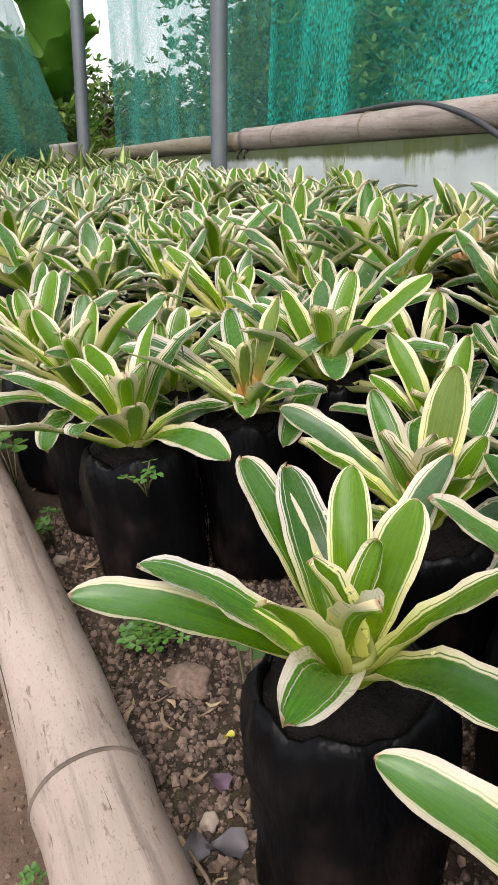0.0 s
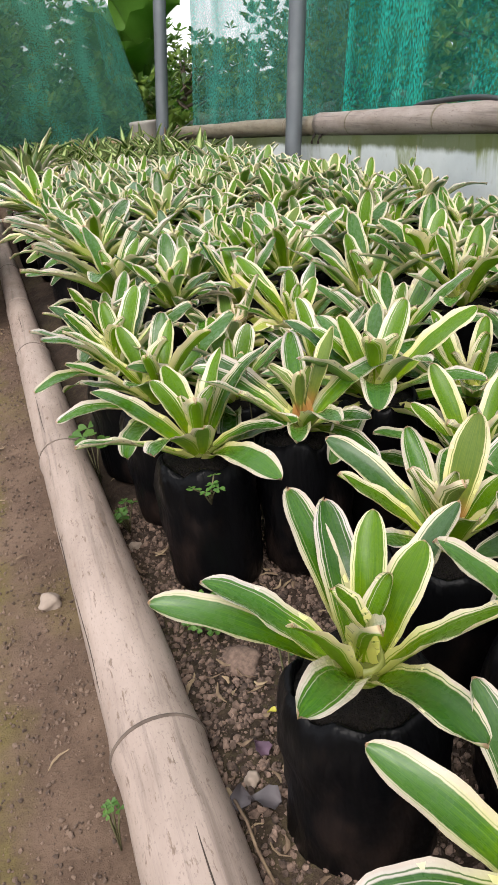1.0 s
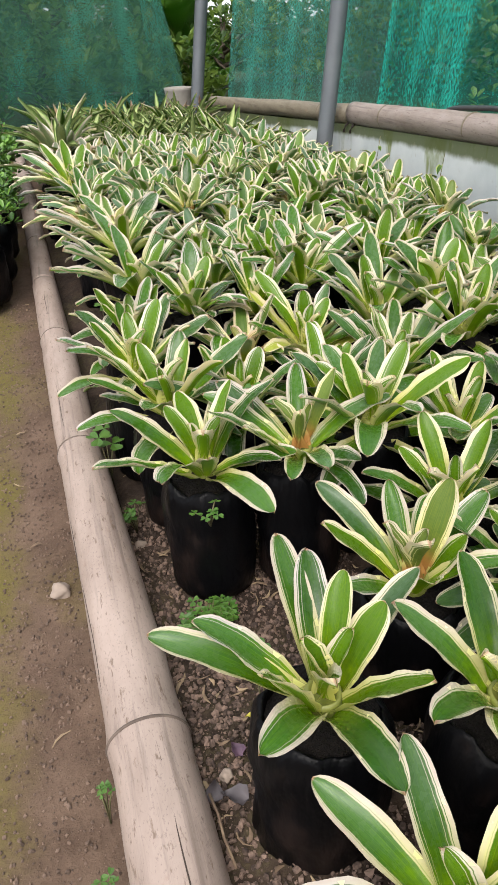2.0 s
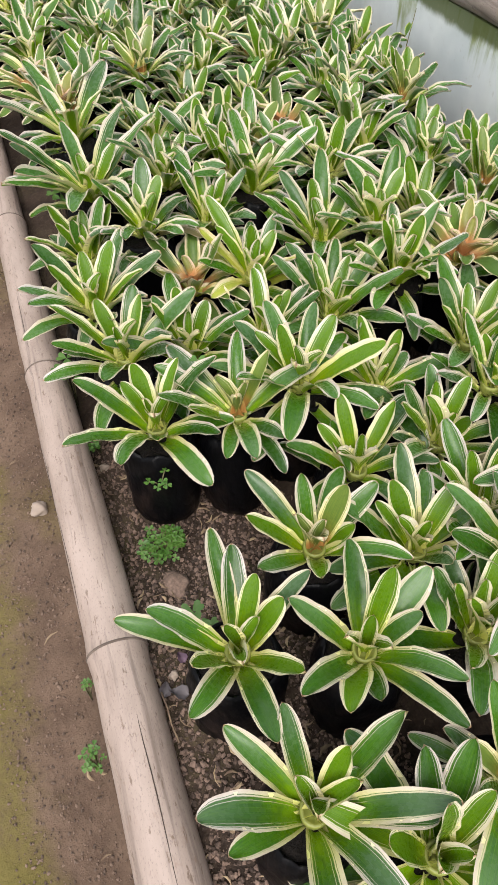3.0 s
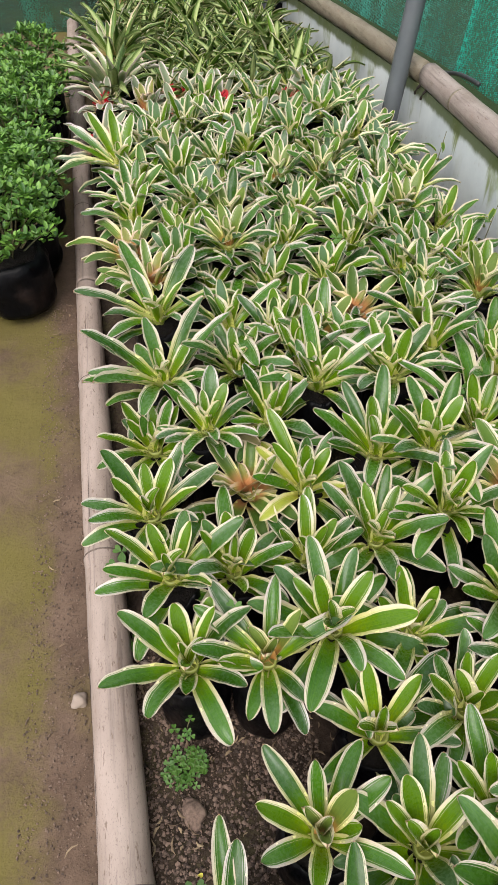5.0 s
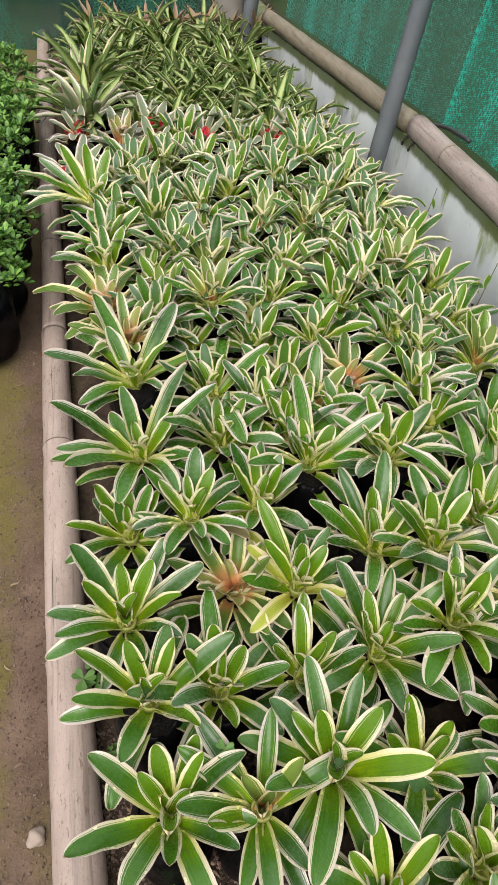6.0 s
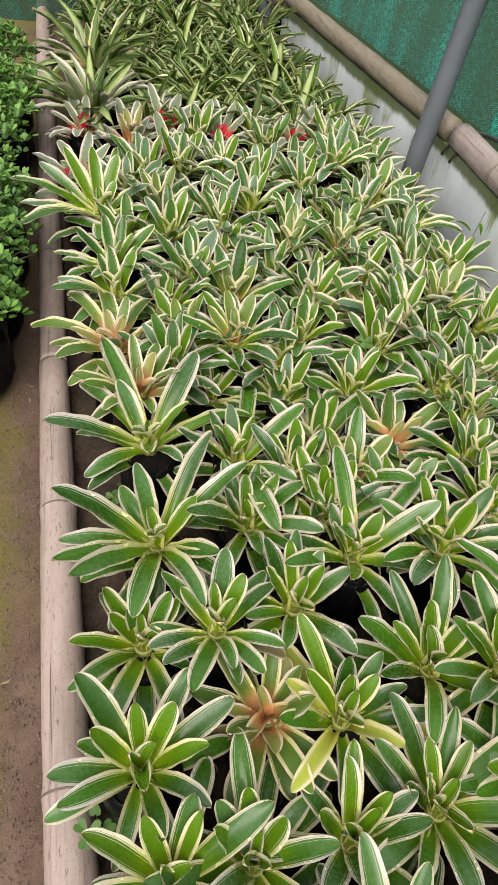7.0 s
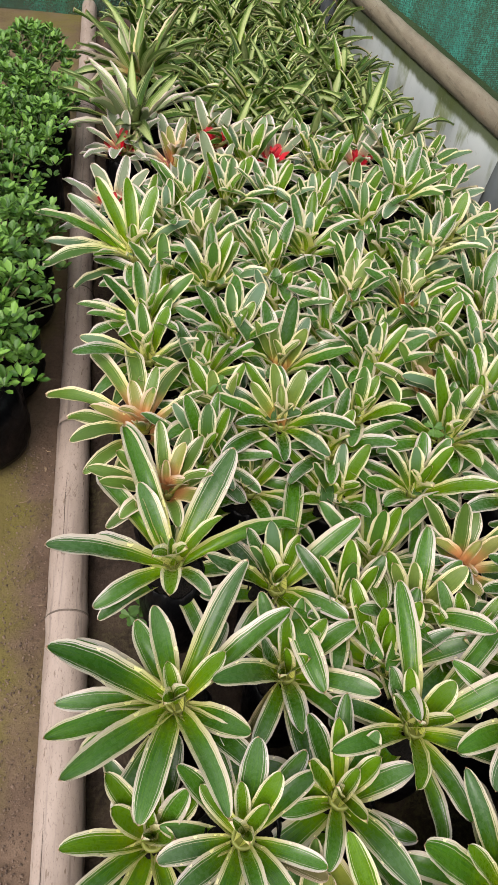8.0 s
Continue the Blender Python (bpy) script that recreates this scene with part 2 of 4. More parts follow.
def bamboo_skin(name, pale, brown):
    """Weathered culm: grey-tan skin, long dark streaks and grime spots."""
    n = Nodes(name, rough=0.55, spec=0.35)
    grain = n.noise(60.0, 6.0, (1, 0.035, 1), rough=0.65)
    blotch = n.noise(14.0, 6.0, (1, 0.30, 1), rough=0.65)
    speck = n.noise(150.0, 4.0, (1, 0.25, 1), rough=0.65)
    c = n.mix(n.step(blotch, 0.3, 0.75), pale, brown)
    c = n.mix(n.step(grain, 0.52, 0.68, 0.0, 0.62), c, tuple(v * 0.48 for v in brown))
    c = n.mix(n.step(grain, 0.28, 0.42, 0.35, 0.0), c, tuple(min(0.8, v * 1.25) for v in pale))
    c = n.mix(n.step(speck, 0.59, 0.68, 0.0, 0.8), c, (0.12, 0.08, 0.055))
    fleck = n.noise(420.0, 3.0, (1, 0.5, 1), rough=0.7)
    c = n.mix(n.step(fleck, 0.55, 0.70, 0.0, 0.45), c, tuple(v * 0.45 for v in brown))
    scuff = n.noise(30.0, 5.0, (1, 0.6, 1), rough=0.7)
    c = n.mix(n.step(scuff, 0.60, 0.72, 0.0, 0.5), c, (0.20, 0.125, 0.085))
    n.colour(c)
    n.put(n.bsdf.inputs["Roughness"], n.step(blotch, 0.3, 0.8, 0.42, 0.75))
    n.bump(n.math("ADD", grain, n.math("MULTIPLY", speck, 0.4)), 0.35, 0.002)
    return n.mat


def wall_paint():
    """Limewashed wall with green algae hanging in streaks from the top and a few grey runs."""
    n = Nodes("limewash_algae", rough=0.7, spec=0.3)
    p = n.place()
    cloudy, drip, fine = n.noise(3.0, 5.0), n.noise(2.4, 5.0, (1, 2.4, 0.55)), n.noise(45.0, 4.0)
    runs, patch = n.noise(4.0, 5.0, (1, 1, 0.18)), n.noise(6.0, 5.0, (1, 1, 0.7), rough=0.65)
    c = n.mix(n.step(cloudy, 0.3, 0.7), (0.60, 0.63, 0.61), (0.42, 0.46, 0.46))
    c = n.mix(n.step(runs, 0.55, 0.75, 0.0, 0.25), c, (0.42, 0.45, 0.38))
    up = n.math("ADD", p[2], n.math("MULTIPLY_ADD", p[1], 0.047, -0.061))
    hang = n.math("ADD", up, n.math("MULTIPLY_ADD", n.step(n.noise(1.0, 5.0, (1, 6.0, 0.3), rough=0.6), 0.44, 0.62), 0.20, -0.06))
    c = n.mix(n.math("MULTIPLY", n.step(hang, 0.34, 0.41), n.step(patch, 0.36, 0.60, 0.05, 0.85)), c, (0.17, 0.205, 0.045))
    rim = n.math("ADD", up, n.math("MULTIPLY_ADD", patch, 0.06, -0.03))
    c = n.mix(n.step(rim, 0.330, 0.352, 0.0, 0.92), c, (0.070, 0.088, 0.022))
    c = n.mix(n.step(n.math("ADD", drip, n.math("MULTIPLY_ADD", patch, 0.5, -0.25)), 0.60, 0.74, 0.0, 0.28), c, (0.30, 0.31, 0.17))
    c = n.mix(n.step(fine, 0.6, 0.75, 0.0, 0.3), c, (0.30, 0.27, 0.20))
    n.colour(c)
    n.bump(n.math("ADD", cloudy, fine), 0.25, 0.003)
    return n.mat


def steel():
    n = Nodes("galvanised_grey_pipe", rough=0.45, metal=0.35)
    d, s = n.noise(6.0, 5.0), n.noise(40.0, 3.0, (1, 1, 0.2))
    c = n.mix(n.step(d, 0.3, 0.75), (0.098, 0.108, 0.117), (0.140, 0.151, 0.160))
    c = n.mix(n.step(s, 0.6, 0.75, 0.0, 0.4), c, (0.12, 0.10, 0.085))
    n.colour(c)
    n.bump(s, 0.1, 0.001)
    return n.mat


def shade_net(name, thread, cover, bands=1.5, grain=0.8, weave=0.14, pitch=0.006):
    """Woven shade cloth: fine threads with gaps between them, in looser and denser upright bands."""
    n = Nodes(name, rough=0.6, spec=0.3)
    uv = n.tree.nodes.new("ShaderNodeTexCoord").outputs["UV"]
    s = n.node("ShaderNodeSeparateXYZ", Vector=uv).outputs
    band = n.noise(4.2, 3.0, (1, 0.22, 1), "UV")
    slack = n.noise(1.7, 3.0, None, "UV")
    speckle = n.noise(85.0, 3.0, (1.4, 0.8, 1), "UV", 0.7)
    k = 2 * math.pi / pitch
    row = n.math("SINE", n.math("ADD", n.math("MULTIPLY", n.math("ADD", s[1], n.math("MULTIPLY", s[0], 0.35)), k), n.math("MULTIPLY", slack, 26.0)))
    fac = n.math("ADD", n.math("MULTIPLY_ADD", band, bands, cover - bands * 0.5), n.math("MULTIPLY_ADD", slack, bands * 0.5, -bands * 0.25))
    fac = n.math("ADD", fac, n.math("MULTIPLY_ADD", speckle, grain, -grain * 0.5))
    fac = n.math("ADD", fac, n.math("MULTIPLY", row, weave))
    fac = n.math("MINIMUM", n.math("MAXIMUM", fac, 0.20), 0.97)
    c = n.mix(n.step(speckle, 0.3, 0.7), tuple(v * 0.6 for v in thread), tuple(min(1, v * 1.35) for v in thread))
    c = n.mix(n.step(band, 0.40, 0.62, 0.5, 0.0), c, (thread[0] * 0.9, thread[1] * 0.30, thread[2] * 0.26))
    n.colour(c)
    n.translucent(c, 0.55)
    lit = n.out.inputs["Surface"].links[0].from_socket
    m = n.node("ShaderNodeMixShader")
    n.put(m.inputs[0], fac)
    n.put(m.inputs[1], n.node("ShaderNodeBsdfTransparent").outputs[0]), n.put(m.inputs[2], lit)
    n.put(n.out.inputs["Surface"], m.outputs[0])
    return n.mat


bag_mat = plastic_bag()
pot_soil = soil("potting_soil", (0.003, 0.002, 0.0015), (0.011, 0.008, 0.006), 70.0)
earth = ground_earth()
clod_mat = plain("dry_clods", (0.040, 0.026, 0.019), (0.205, 0.138, 0.104), 160.0, 0.95)
grit_mat = plain("earth_grit", (0.058, 0.038, 0.027), (0.165, 0.112, 0.080), 60.0, 0.95)
litter_mat = plain("dead_litter", (0.09, 0.055, 0.035), (0.30, 0.22, 0.13), 50.0, 0.85)
stone_mat = plain("pale_stone", (0.20, 0.155, 0.120), (0.32, 0.255, 0.205), 25.0, 0.85)
bamboo_pale = bamboo_skin("bamboo_weathered", (0.350, 0.276, 0.234), (0.235, 0.180, 0.148))
bamboo_rail = bamboo_skin("bamboo_rail_grey", (0.29, 0.240, 0.212), (0.185, 0.146, 0.120))
bamboo_dark = bamboo_skin("bamboo_rail_dark", (0.20, 0.17, 0.12), (0.12, 0.095, 0.065))
node_mat = plain("bamboo_node_scar", (0.07, 0.05, 0.038), (0.19, 0.145, 0.115), 60.0, 0.8)
wall_mat = wall_paint()
pipe_mat = steel()
net_side = shade_net("green_shade_net", (0.030, 0.480, 0.365), 0.52, 1.7, 2.0)
net_far = shade_net("pale_green_net", (0.075, 0.390, 0.315), 0.62, 1.0, 1.2)
net_end = shade_net("dark_green_net", (0.042, 0.195, 0.135), 0.70, 0.7, 0.20, 0.0)
hose_mat = plain("black_hose_rubber", (0.012, 0.012, 0.013), (0.03, 0.03, 0.032), 40.0, 0.5)
wire_mat = plain("rusty_wire", (0.02, 0.015, 0.012), (0.06, 0.04, 0.03), 80.0, 0.8, metal=0.3)
shrub_leaf = plain("small_shrub_leaf", (0.035, 0.110, 0.012), (0.170, 0.330, 0.050), 20.0, 0.45, 0.2)
clover_leaf = plain("clover_leaf", (0.030, 0.095, 0.012), (0.085, 0.185, 0.026), 30.0, 0.5, 0.25)
dead_leaf = plain("grey_purple_leaf", (0.040, 0.034, 0.037), (0.085, 0.071, 0.074), 30.0, 0.6)
stem_mat = plain("green_brown_stem", (0.07, 0.08, 0.03), (0.16, 0.13, 0.06), 40.0, 0.7)
bark = plain("tree_bark", (0.06, 0.045, 0.03), (0.14, 0.11, 0.08), 12.0, 0.9)
tree_leaf = plain("tree_foliage", (0.040, 0.100, 0.018), (0.210, 0.310, 0.055), 1.5, 0.5, 0.45)
banana_mat = plain("broad_bright_leaf", (0.090, 0.220, 0.025), (0.160, 0.330, 0.050), 3.0, 0.4, 0.45)
pot_mat = plain("grey_brown_pot", (0.16, 0.145, 0.125), (0.26, 0.24, 0.21), 12.0, 0.8)


# ---- building helpers ----
def mesh_of(name, bm, mats, smooth=True):
    me = bpy.data.meshes.new(name)
    bm.to_mesh(me)
    bm.free()
    for m in mats if isinstance(mats, (list, tuple)) else [mats]:
        me.materials.append(m)
    if smooth:
        me.polygons.foreach_set("use_smooth", [True] * len(me.polygons))
    return me


def part(name, data, parent, m=None, label=""):
    """Hangs a mesh under a thing (or a part) at its own pose."""
    ob = new(name, data)
    ob.parent = parent
    if m is not None:
        ob.matrix_basis = m
    return tagged(ob, label)


def thing(name, at, label, category, group="", kind=""):
    return tagged(new(name), label, category, group, kind) if at is None else tagged(placed(new(name), at), label, category, group, kind)


def placed(ob, m):
    ob.matrix_basis = m if isinstance(m, Matrix) else Matrix.Translation(m)
    return ob


def lathe(profile, seg=24, wob=0.0, seed=0, squash=1.0):
    """A turned shape from (radius, height) rings, with crumpled sides where wob is set."""
    bm = bmesh.new()
    rings = []
    for r, z in profile:
        ring = []
        for i in range(seg):
            a = 2 * math.pi * i / seg
            k = 1 + wob * (noise.noise(Vector((math.cos(a) * 2.2, math.sin(a) * 2.2, z * 14 + seed * 7.3))) + 0.5 * noise.noise(Vector((math.cos(a) * 6, math.sin(a) * 6, z * 9 + seed))))
            ring.append(bm.verts.new((r * k * math.cos(a), r * k * math.sin(a) * squash, z)))
        rings.append(ring)
    for lo, hi in zip(rings, rings[1:]):
        for i in range(seg):
            bm.faces.new((lo[i], lo[(i + 1) % seg], hi[(i + 1) % seg], hi[i]))
    bm.faces.new(rings[0][::-1])
    bm.faces.new(rings[-1])
    return bm


def tube(points, radius, seg=10, taper=1.0, closed_ends=True, wob=0.0):
    """A round bar along points."""
    bm = bmesh.new()
    pts = [Vector(p) for p in points]
    rings = []
    for i, p in enumerate(pts):
        d = (pts[min(i + 1, len(pts) - 1)] - pts[max(i - 1, 0)]).normalized()
        side = d.cross(Vector((0, 0, 1)) if abs(d.z) < 0.9 else Vector((1, 0, 0))).normalized()
        up = side.cross(d)
        r = radius(i / (len(pts) - 1)) if callable(radius) else radius * (1 + (taper - 1) * i / (len(pts) - 1))
        rings.append([bm.verts.new(p + (side * math.cos(a) + up * math.sin(a)) * r * (1 + wob * noise.noise(p * 9 + Vector((a, 0, 0)))))
                      for a in (2 * math.pi * k / seg for k in range(seg))])
    for lo, hi in zip(rings, rings[1:]):
        for i in range(seg):
            bm.faces.new((lo[i], lo[(i + 1) % seg], hi[(i + 1) % seg], hi[i]))
    if closed_ends:
        bm.faces.new(rings[0][::-1]), bm.faces.new(rings[-1])
    bmesh.ops.recalc_face_normals(bm, faces=bm.faces)
    return bm


ARCH = {}


def strap_mesh(name, bend, half_width, channel, mats, seed=0, along=15, across=6, twist=0.0, point=0.0, thick=0.006):
    """A strap leaf with chord from the origin to (0, 1, 0), arched upward, channelled, with its tip rounded (or drawn out by point)."""
    rnd = random.Random(seed)
    path, head = [Vector((0, 0, 0))], bend * 0.55
    steps = [1 - (1 - i / along) ** 1.4 for i in range(along + 1)]
    for lo, hi in zip(steps, steps[1:]):
        s = (lo + hi) / 2
        ang = head - bend * (0.75 * s + 0.45 * s ** 2.4)
        path.append(path[-1] + Vector((0, math.cos(ang), math.sin(ang))) * (hi - lo))
    chord = path[-1]
    turn = Matrix.Rotation(-math.atan2(chord.z, chord.y), 3, "X") * (1 / chord.length)
    path = [turn @ p for p in path]
    bm = bmesh.new()
    uvl = bm.loops.layers.uv.new("UVMap")
    ph = rnd.random() * 6

    def sheet(down):
        rows = []
        for i, p in enumerate(path):
            s = steps[i]
            d = (path[min(i + 1, along)] - path[max(i - 1, 0)]).normalized()
            n = Vector((0, -d.z, d.y))
            w = half_width * (0.40 + 0.60 * math.sin(min(1.0, s / 0.60) * math.pi / 2)) * (1 - max(0.0, (s - 0.60) / 0.40) ** (2.6 - 1.3 * point)) ** (0.50 + 0.4 * point)
            w *= 1 - point * 0.55 * s
            w *= 1 + 0.045 * math.sin(s * 8 + ph * 1.7) * s
            w = max(w, half_width * 0.04)
            row = []
            for j in range(across + 1):
                u = j / across * 2 - 1
                rim = abs(u) > 0.99
                lift = channel * half_width * (u * u) * (1.35 - 0.85 * s) + 0.10 * half_width * u * math.sin(s * 9 + ph + u * 1.3) * s + 0.085 * half_width * abs(u) ** 3 * math.sin(s * 23 + ph * 2 + u)
                v = p + Vector((u * w, 0, 0)) + n * (lift - (thick * (0.3 if rim else 1) if down else 0))
                v = Matrix.Rotation(twist * s * s, 3, "Y") @ v
                row.append((bm.verts.new(v), (j / across, s)))
            rows.append(row)
        for lo, hi in zip(rows, rows[1:]):
            for j in range(across):
                q = [lo[j], lo[j + 1], hi[j + 1], hi[j]]
                q = q[::-1] if down else q
                f = bm.faces.new([v for v, _ in q])
                f.material_index = 1 if down else 0
                for loop, (_, t) in zip(f.loops, q):
                    loop[uvl].uv = t
    sheet(False)
    sheet(True)
    me = mesh_of(name, bm, mats)
    ARCH[me.name] = (max(p.z for p in path), half_width)
    return me


# a stock of leaf shapes, from nearly straight to strongly arched; leaves share them
BENDS = (0.12, 0.3, 0.5, 0.75, 1.05)
WIDE = [[strap_mesh("leaf", b, 0.116 + 0.012 * k, 0.46 - 0.10 * k, [leaf_top, leaf_back], seed=k * 10 + i, twist=(k - 1) * 0.28, point=0.08) for k in range(3)] for i, b in enumerate(BENDS)]
CUP = [strap_mesh("leaf", 0.35 + 0.30 * k, 0.145 + 0.02 * k, 1.25, [leaf_top, leaf_back], seed=50 + k) for k in range(3)]
THIN = [[strap_mesh("leaf", b, 0.080 + 0.02 * k, 0.6, [leaf_thin, leaf_thin], seed=70 + k, point=0.75, along=8, across=4, twist=(k - 0.5) * 0.4) for k in range(2)] for b in (0.3, 0.8, 1.4)]

BAGS = []
for k in range(6):
    prof = [(0.052, 0.0), (0.058, 0.004), (0.061, 0.02), (0.062, 0.04), (0.061, 0.06), (0.063, 0.08), (0.063, 0.10), (0.062, 0.12), (0.064, 0.14), (0.062, 0.156), (0.059, 0.168), (0.055, 0.177), (0.051, 0.1815), (0.049, 0.1815), (0.048, 0.176), (0.047, 0.160)]
    bag = lathe(prof, 40, 0.07, k, 0.95)
    for v in bag.verts:
        a = math.atan2(v.co.y, v.co.x)
        c, s = math.cos(a), math.sin(a)
        fold = abs(noise.noise(Vector((c * 3.6 + k * 5, s * 3.6, v.co.z * 7)))) + 0.6 * abs(noise.noise(Vector((c * 8 + k, s * 8, v.co.z * 12))))
        body = min(1.0, v.co.z / 0.03)
        v.co.x *= 1 - 0.075 * body * max(0.0, 0.22 - fold)  / 0.22
        v.co.y *= 1 - 0.075 * body * max(0.0, 0.22 - fold)  / 0.22
        v.co.z += max(0.0, (v.co.z - 0.12) / 0.07) * 0.016 * noise.noise(Vector((c * 2.5, s * 2.5, k * 3.1)))
    BAGS.append(mesh_of("grow_bag", bag, bag_mat))
SOILS = []
for k in range(2):
    b = lathe([(0.046, 0.155), (0.0485, 0.1765), (0.040, 0.181), (0.015, 0.186)], 18, 0.05, k + 20)
    for v in b.verts:
        v.co.z += 0.006 * noise.noise(v.co * 60)
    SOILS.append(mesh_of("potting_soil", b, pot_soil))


TANK = mesh_of("leaf_base", lathe([(0.011, -0.012), (0.015, 0.004), (0.0165, 0.018), (0.0145, 0.024), (0.0110, 0.019), (0.004, 0.015)], 16, 0.06, 31), leaf_base_mat)


def tint(ob, top, back=None):
    """Gives one leaf its own upper and lower skin."""
    for slot, m in zip(ob.material_slots, (top, back or leaf_back)):
        slot.link = "OBJECT"
        slot.material = m


def leaf_pose(az, elev, length, width, base, roll=0.0, out=0.010):
    """A leaf whose chord leaves the heart towards az (degrees from +x), rising by elev."""
    a = radians(az)
    at = Vector(base) + Vector((math.cos(a), math.sin(a), 0)) * out
    rot = Matrix.Rotation(a - math.pi / 2, 4, "Z") @ Matrix.Rotation(radians(elev), 4, "X") @ Matrix.Rotation(radians(roll), 4, "Y")
    return Matrix.Translation(at) @ rot @ Matrix.Diagonal((width, length, length, 1))


GRID_S = np.repeat((0.4, 0.52, 0.64, 0.76, 0.88, 1.0), 3)
GRID_U = np.tile((-0.8, 0.0, 0.8), 6)
SET = {"n": 0, "inv": np.zeros((8000, 4, 4)), "at": np.zeros((8000, 3)), "arch": np.zeros(8000), "half": np.zeros(8000)}


def crossings(m, me):
    """How many leaves that stand already a leaf with this pose would cut through."""
    arch, half = ARCH[me.name]
    pts = np.stack([GRID_U * half * np.where(GRID_S > 0.95, 0.3, 1.0), GRID_S, 4 * arch * GRID_S * (1 - GRID_S), np.ones(18)])
    world_pts = np.array(m) @ pts
    k = SET["n"]
    near = np.nonzero(np.linalg.norm(SET["at"][:k] - world_pts[:3, 7], axis=1) < 0.20)[0]
    if not len(near):
        return 0.0
    loc = SET["inv"][near] @ world_pts
    x, y, z = loc[:, 0], loc[:, 1], loc[:, 2]
    inside = (np.abs(x) < SET["half"][near, None]) & (y > 0.3) & (y < 1.0)
    gap = z - 4 * SET["arch"][near, None] * y * (1 - y)
    over, under = (inside & (gap > 0.0)).any(1), (inside & (gap < 0.0)).any(1)
    return float((over & under).sum()) + 0.4 * float((inside & (np.abs(gap) < 0.025)).any(1).sum())


def remember(m, me):
    k = SET["n"]
    a = np.array(m)
    SET["inv"][k], SET["at"][k] = np.linalg.inv(a), (a @ np.array((0, 0.6, 0, 1)))[:3]
    SET["arch"][k], SET["half"][k] = ARCH[me.name]
    SET["n"] = k + 1


TRIES = [(0, 0), (0, 5), (0, -5), (5, 0), (-5, 0), (6, 6), (-6, 6), (0, 10), (8, -6), (-8, -6), (0, -10), (12, 8), (-12, 8), (0, 16)]


def bromeliad(x, y, heart=0.235, size=1.0, seed=None, leaves=(), style="green", spread=10, label=""):
    """One striped rosette in its grow bag. leaves: (azimuth, rise, length) of the leaves that stand out; the rest fill the gaps."""
    rnd = random.Random(seed if seed is not None else int(x * 1000) * 7919 + int(y * 1000))
    hue = random.Random(int(x * 1000) * 31 + int(y * 1000))
    tall = max(0.80, min(1.25, (heart - 0.026) / 0.19))
    pot = thing("potted_bromeliad", pose(x, y, 0), label or LABELS[style], "bromeliad", "bromeliads in the bed")
    spin = Matrix.Rotation(rnd.random() * 6.28, 4, "Z") @ Matrix.Diagonal((1, 1, tall, 1))
    part("grow_bag", rnd.choice(BAGS), pot, spin)
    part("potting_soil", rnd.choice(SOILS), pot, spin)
    base = Vector((0, 0, heart - 0.036))
    part("leaf_base", TANK, pot, Matrix.Translation(base))
    outer = {"green": leaf_top, "blush": leaf_warm, "tinge": leaf_top, "red": leaf_grey, "rosy": leaf_grey, "yellow": leaf_top}[style]
    middle = {"green": leaf_young, "blush": leaf_blush, "tinge": leaf_tinge, "red": leaf_red, "rosy": leaf_blush, "yellow": leaf_young}[style]

    def one(az, elev, length, inner=False, low=0.0, skin=None, fixed=False):
        droop = 1.3 if math.sin(radians(az)) < -0.35 else 0.0
        bend = max(0, min(4, int(round(3.9 - elev / 17 + droop + rnd.uniform(-0.9, 0.9)))))
        me = rnd.choice(CUP) if inner else rnd.choice(WIDE[bend])
        wide = length * rnd.uniform(0.85, 1.05) if inner else 0.140 * size * rnd.uniform(0.88, 1.12) * (0.55 + 0.45 * min(1.25, length / (0.16 * size)))
        roll, stand = rnd.uniform(-7, 7), Matrix.Translation((x, y, 0))
        best = None
        for da, de in TRIES[:1] if inner or fixed else TRIES:
            m = leaf_pose(az + da, elev + de, length, wide, base + Vector((0, 0, 0.018 if inner else -low)), roll, 0.004 if inner else 0.010)
            cost = crossings(stand @ m, me) + 0.012 * (abs(da) + abs(de)) if not inner else 0.0
            if best is None or cost < best[0]:
                best = (cost, m)
            if cost < 0.1:
                break
        ob = part("leaf", me, pot, best[1])
        if not inner:
            remember(stand @ best[1], me)
        if skin is None and not inner and outer is leaf_top:
            if style == "yellow" and hue.random() < 0.4:
                skin = leaf_yellow
            elif elev > 40 and hue.random() < 0.35:
                skin = leaf_young
            elif hue.random() < 0.5 * min(1.0, max(0.0, (y - 1.7) / 0.9)):
                skin = leaf_scurf_sheen
        skin = skin or (middle if inner else outer)
        if skin is not leaf_top:
            tint(ob, skin, leaf_young_back if skin is leaf_young else skin if inner else None)

    have = []
    for az, elev, length in leaves:
        one(az, elev, length, fixed=True)
        have.append(az % 360)
    if not have:
        have.append(rnd.random() * 360)
        one(have[0], rnd.uniform(25, 45), size * 0.15)
    while len(have) < spread + 3:
        have.sort()
        gap, at = max(((b - a) % 360 or 360, a) for a, b in zip(have, have[1:] + have[:1]))
        if len(have) >= spread or (len(leaves) > 5 and gap < 75):
            break
        az = at + gap * rnd.uniform(0.38, 0.62)
        one(az, rnd.uniform(26, 60) if 35 < az % 360 < 145 else rnd.uniform(14, 42), size * rnd.uniform(0.115, 0.165), low=0.006)
        have.append(az % 360)
    turn = rnd.random() * 360
    under = 0 if y < 0.7 and (len(leaves) > 6 or x < 0.2) else 3 if y < 0.5 else 5 if x < 0.2 else 6
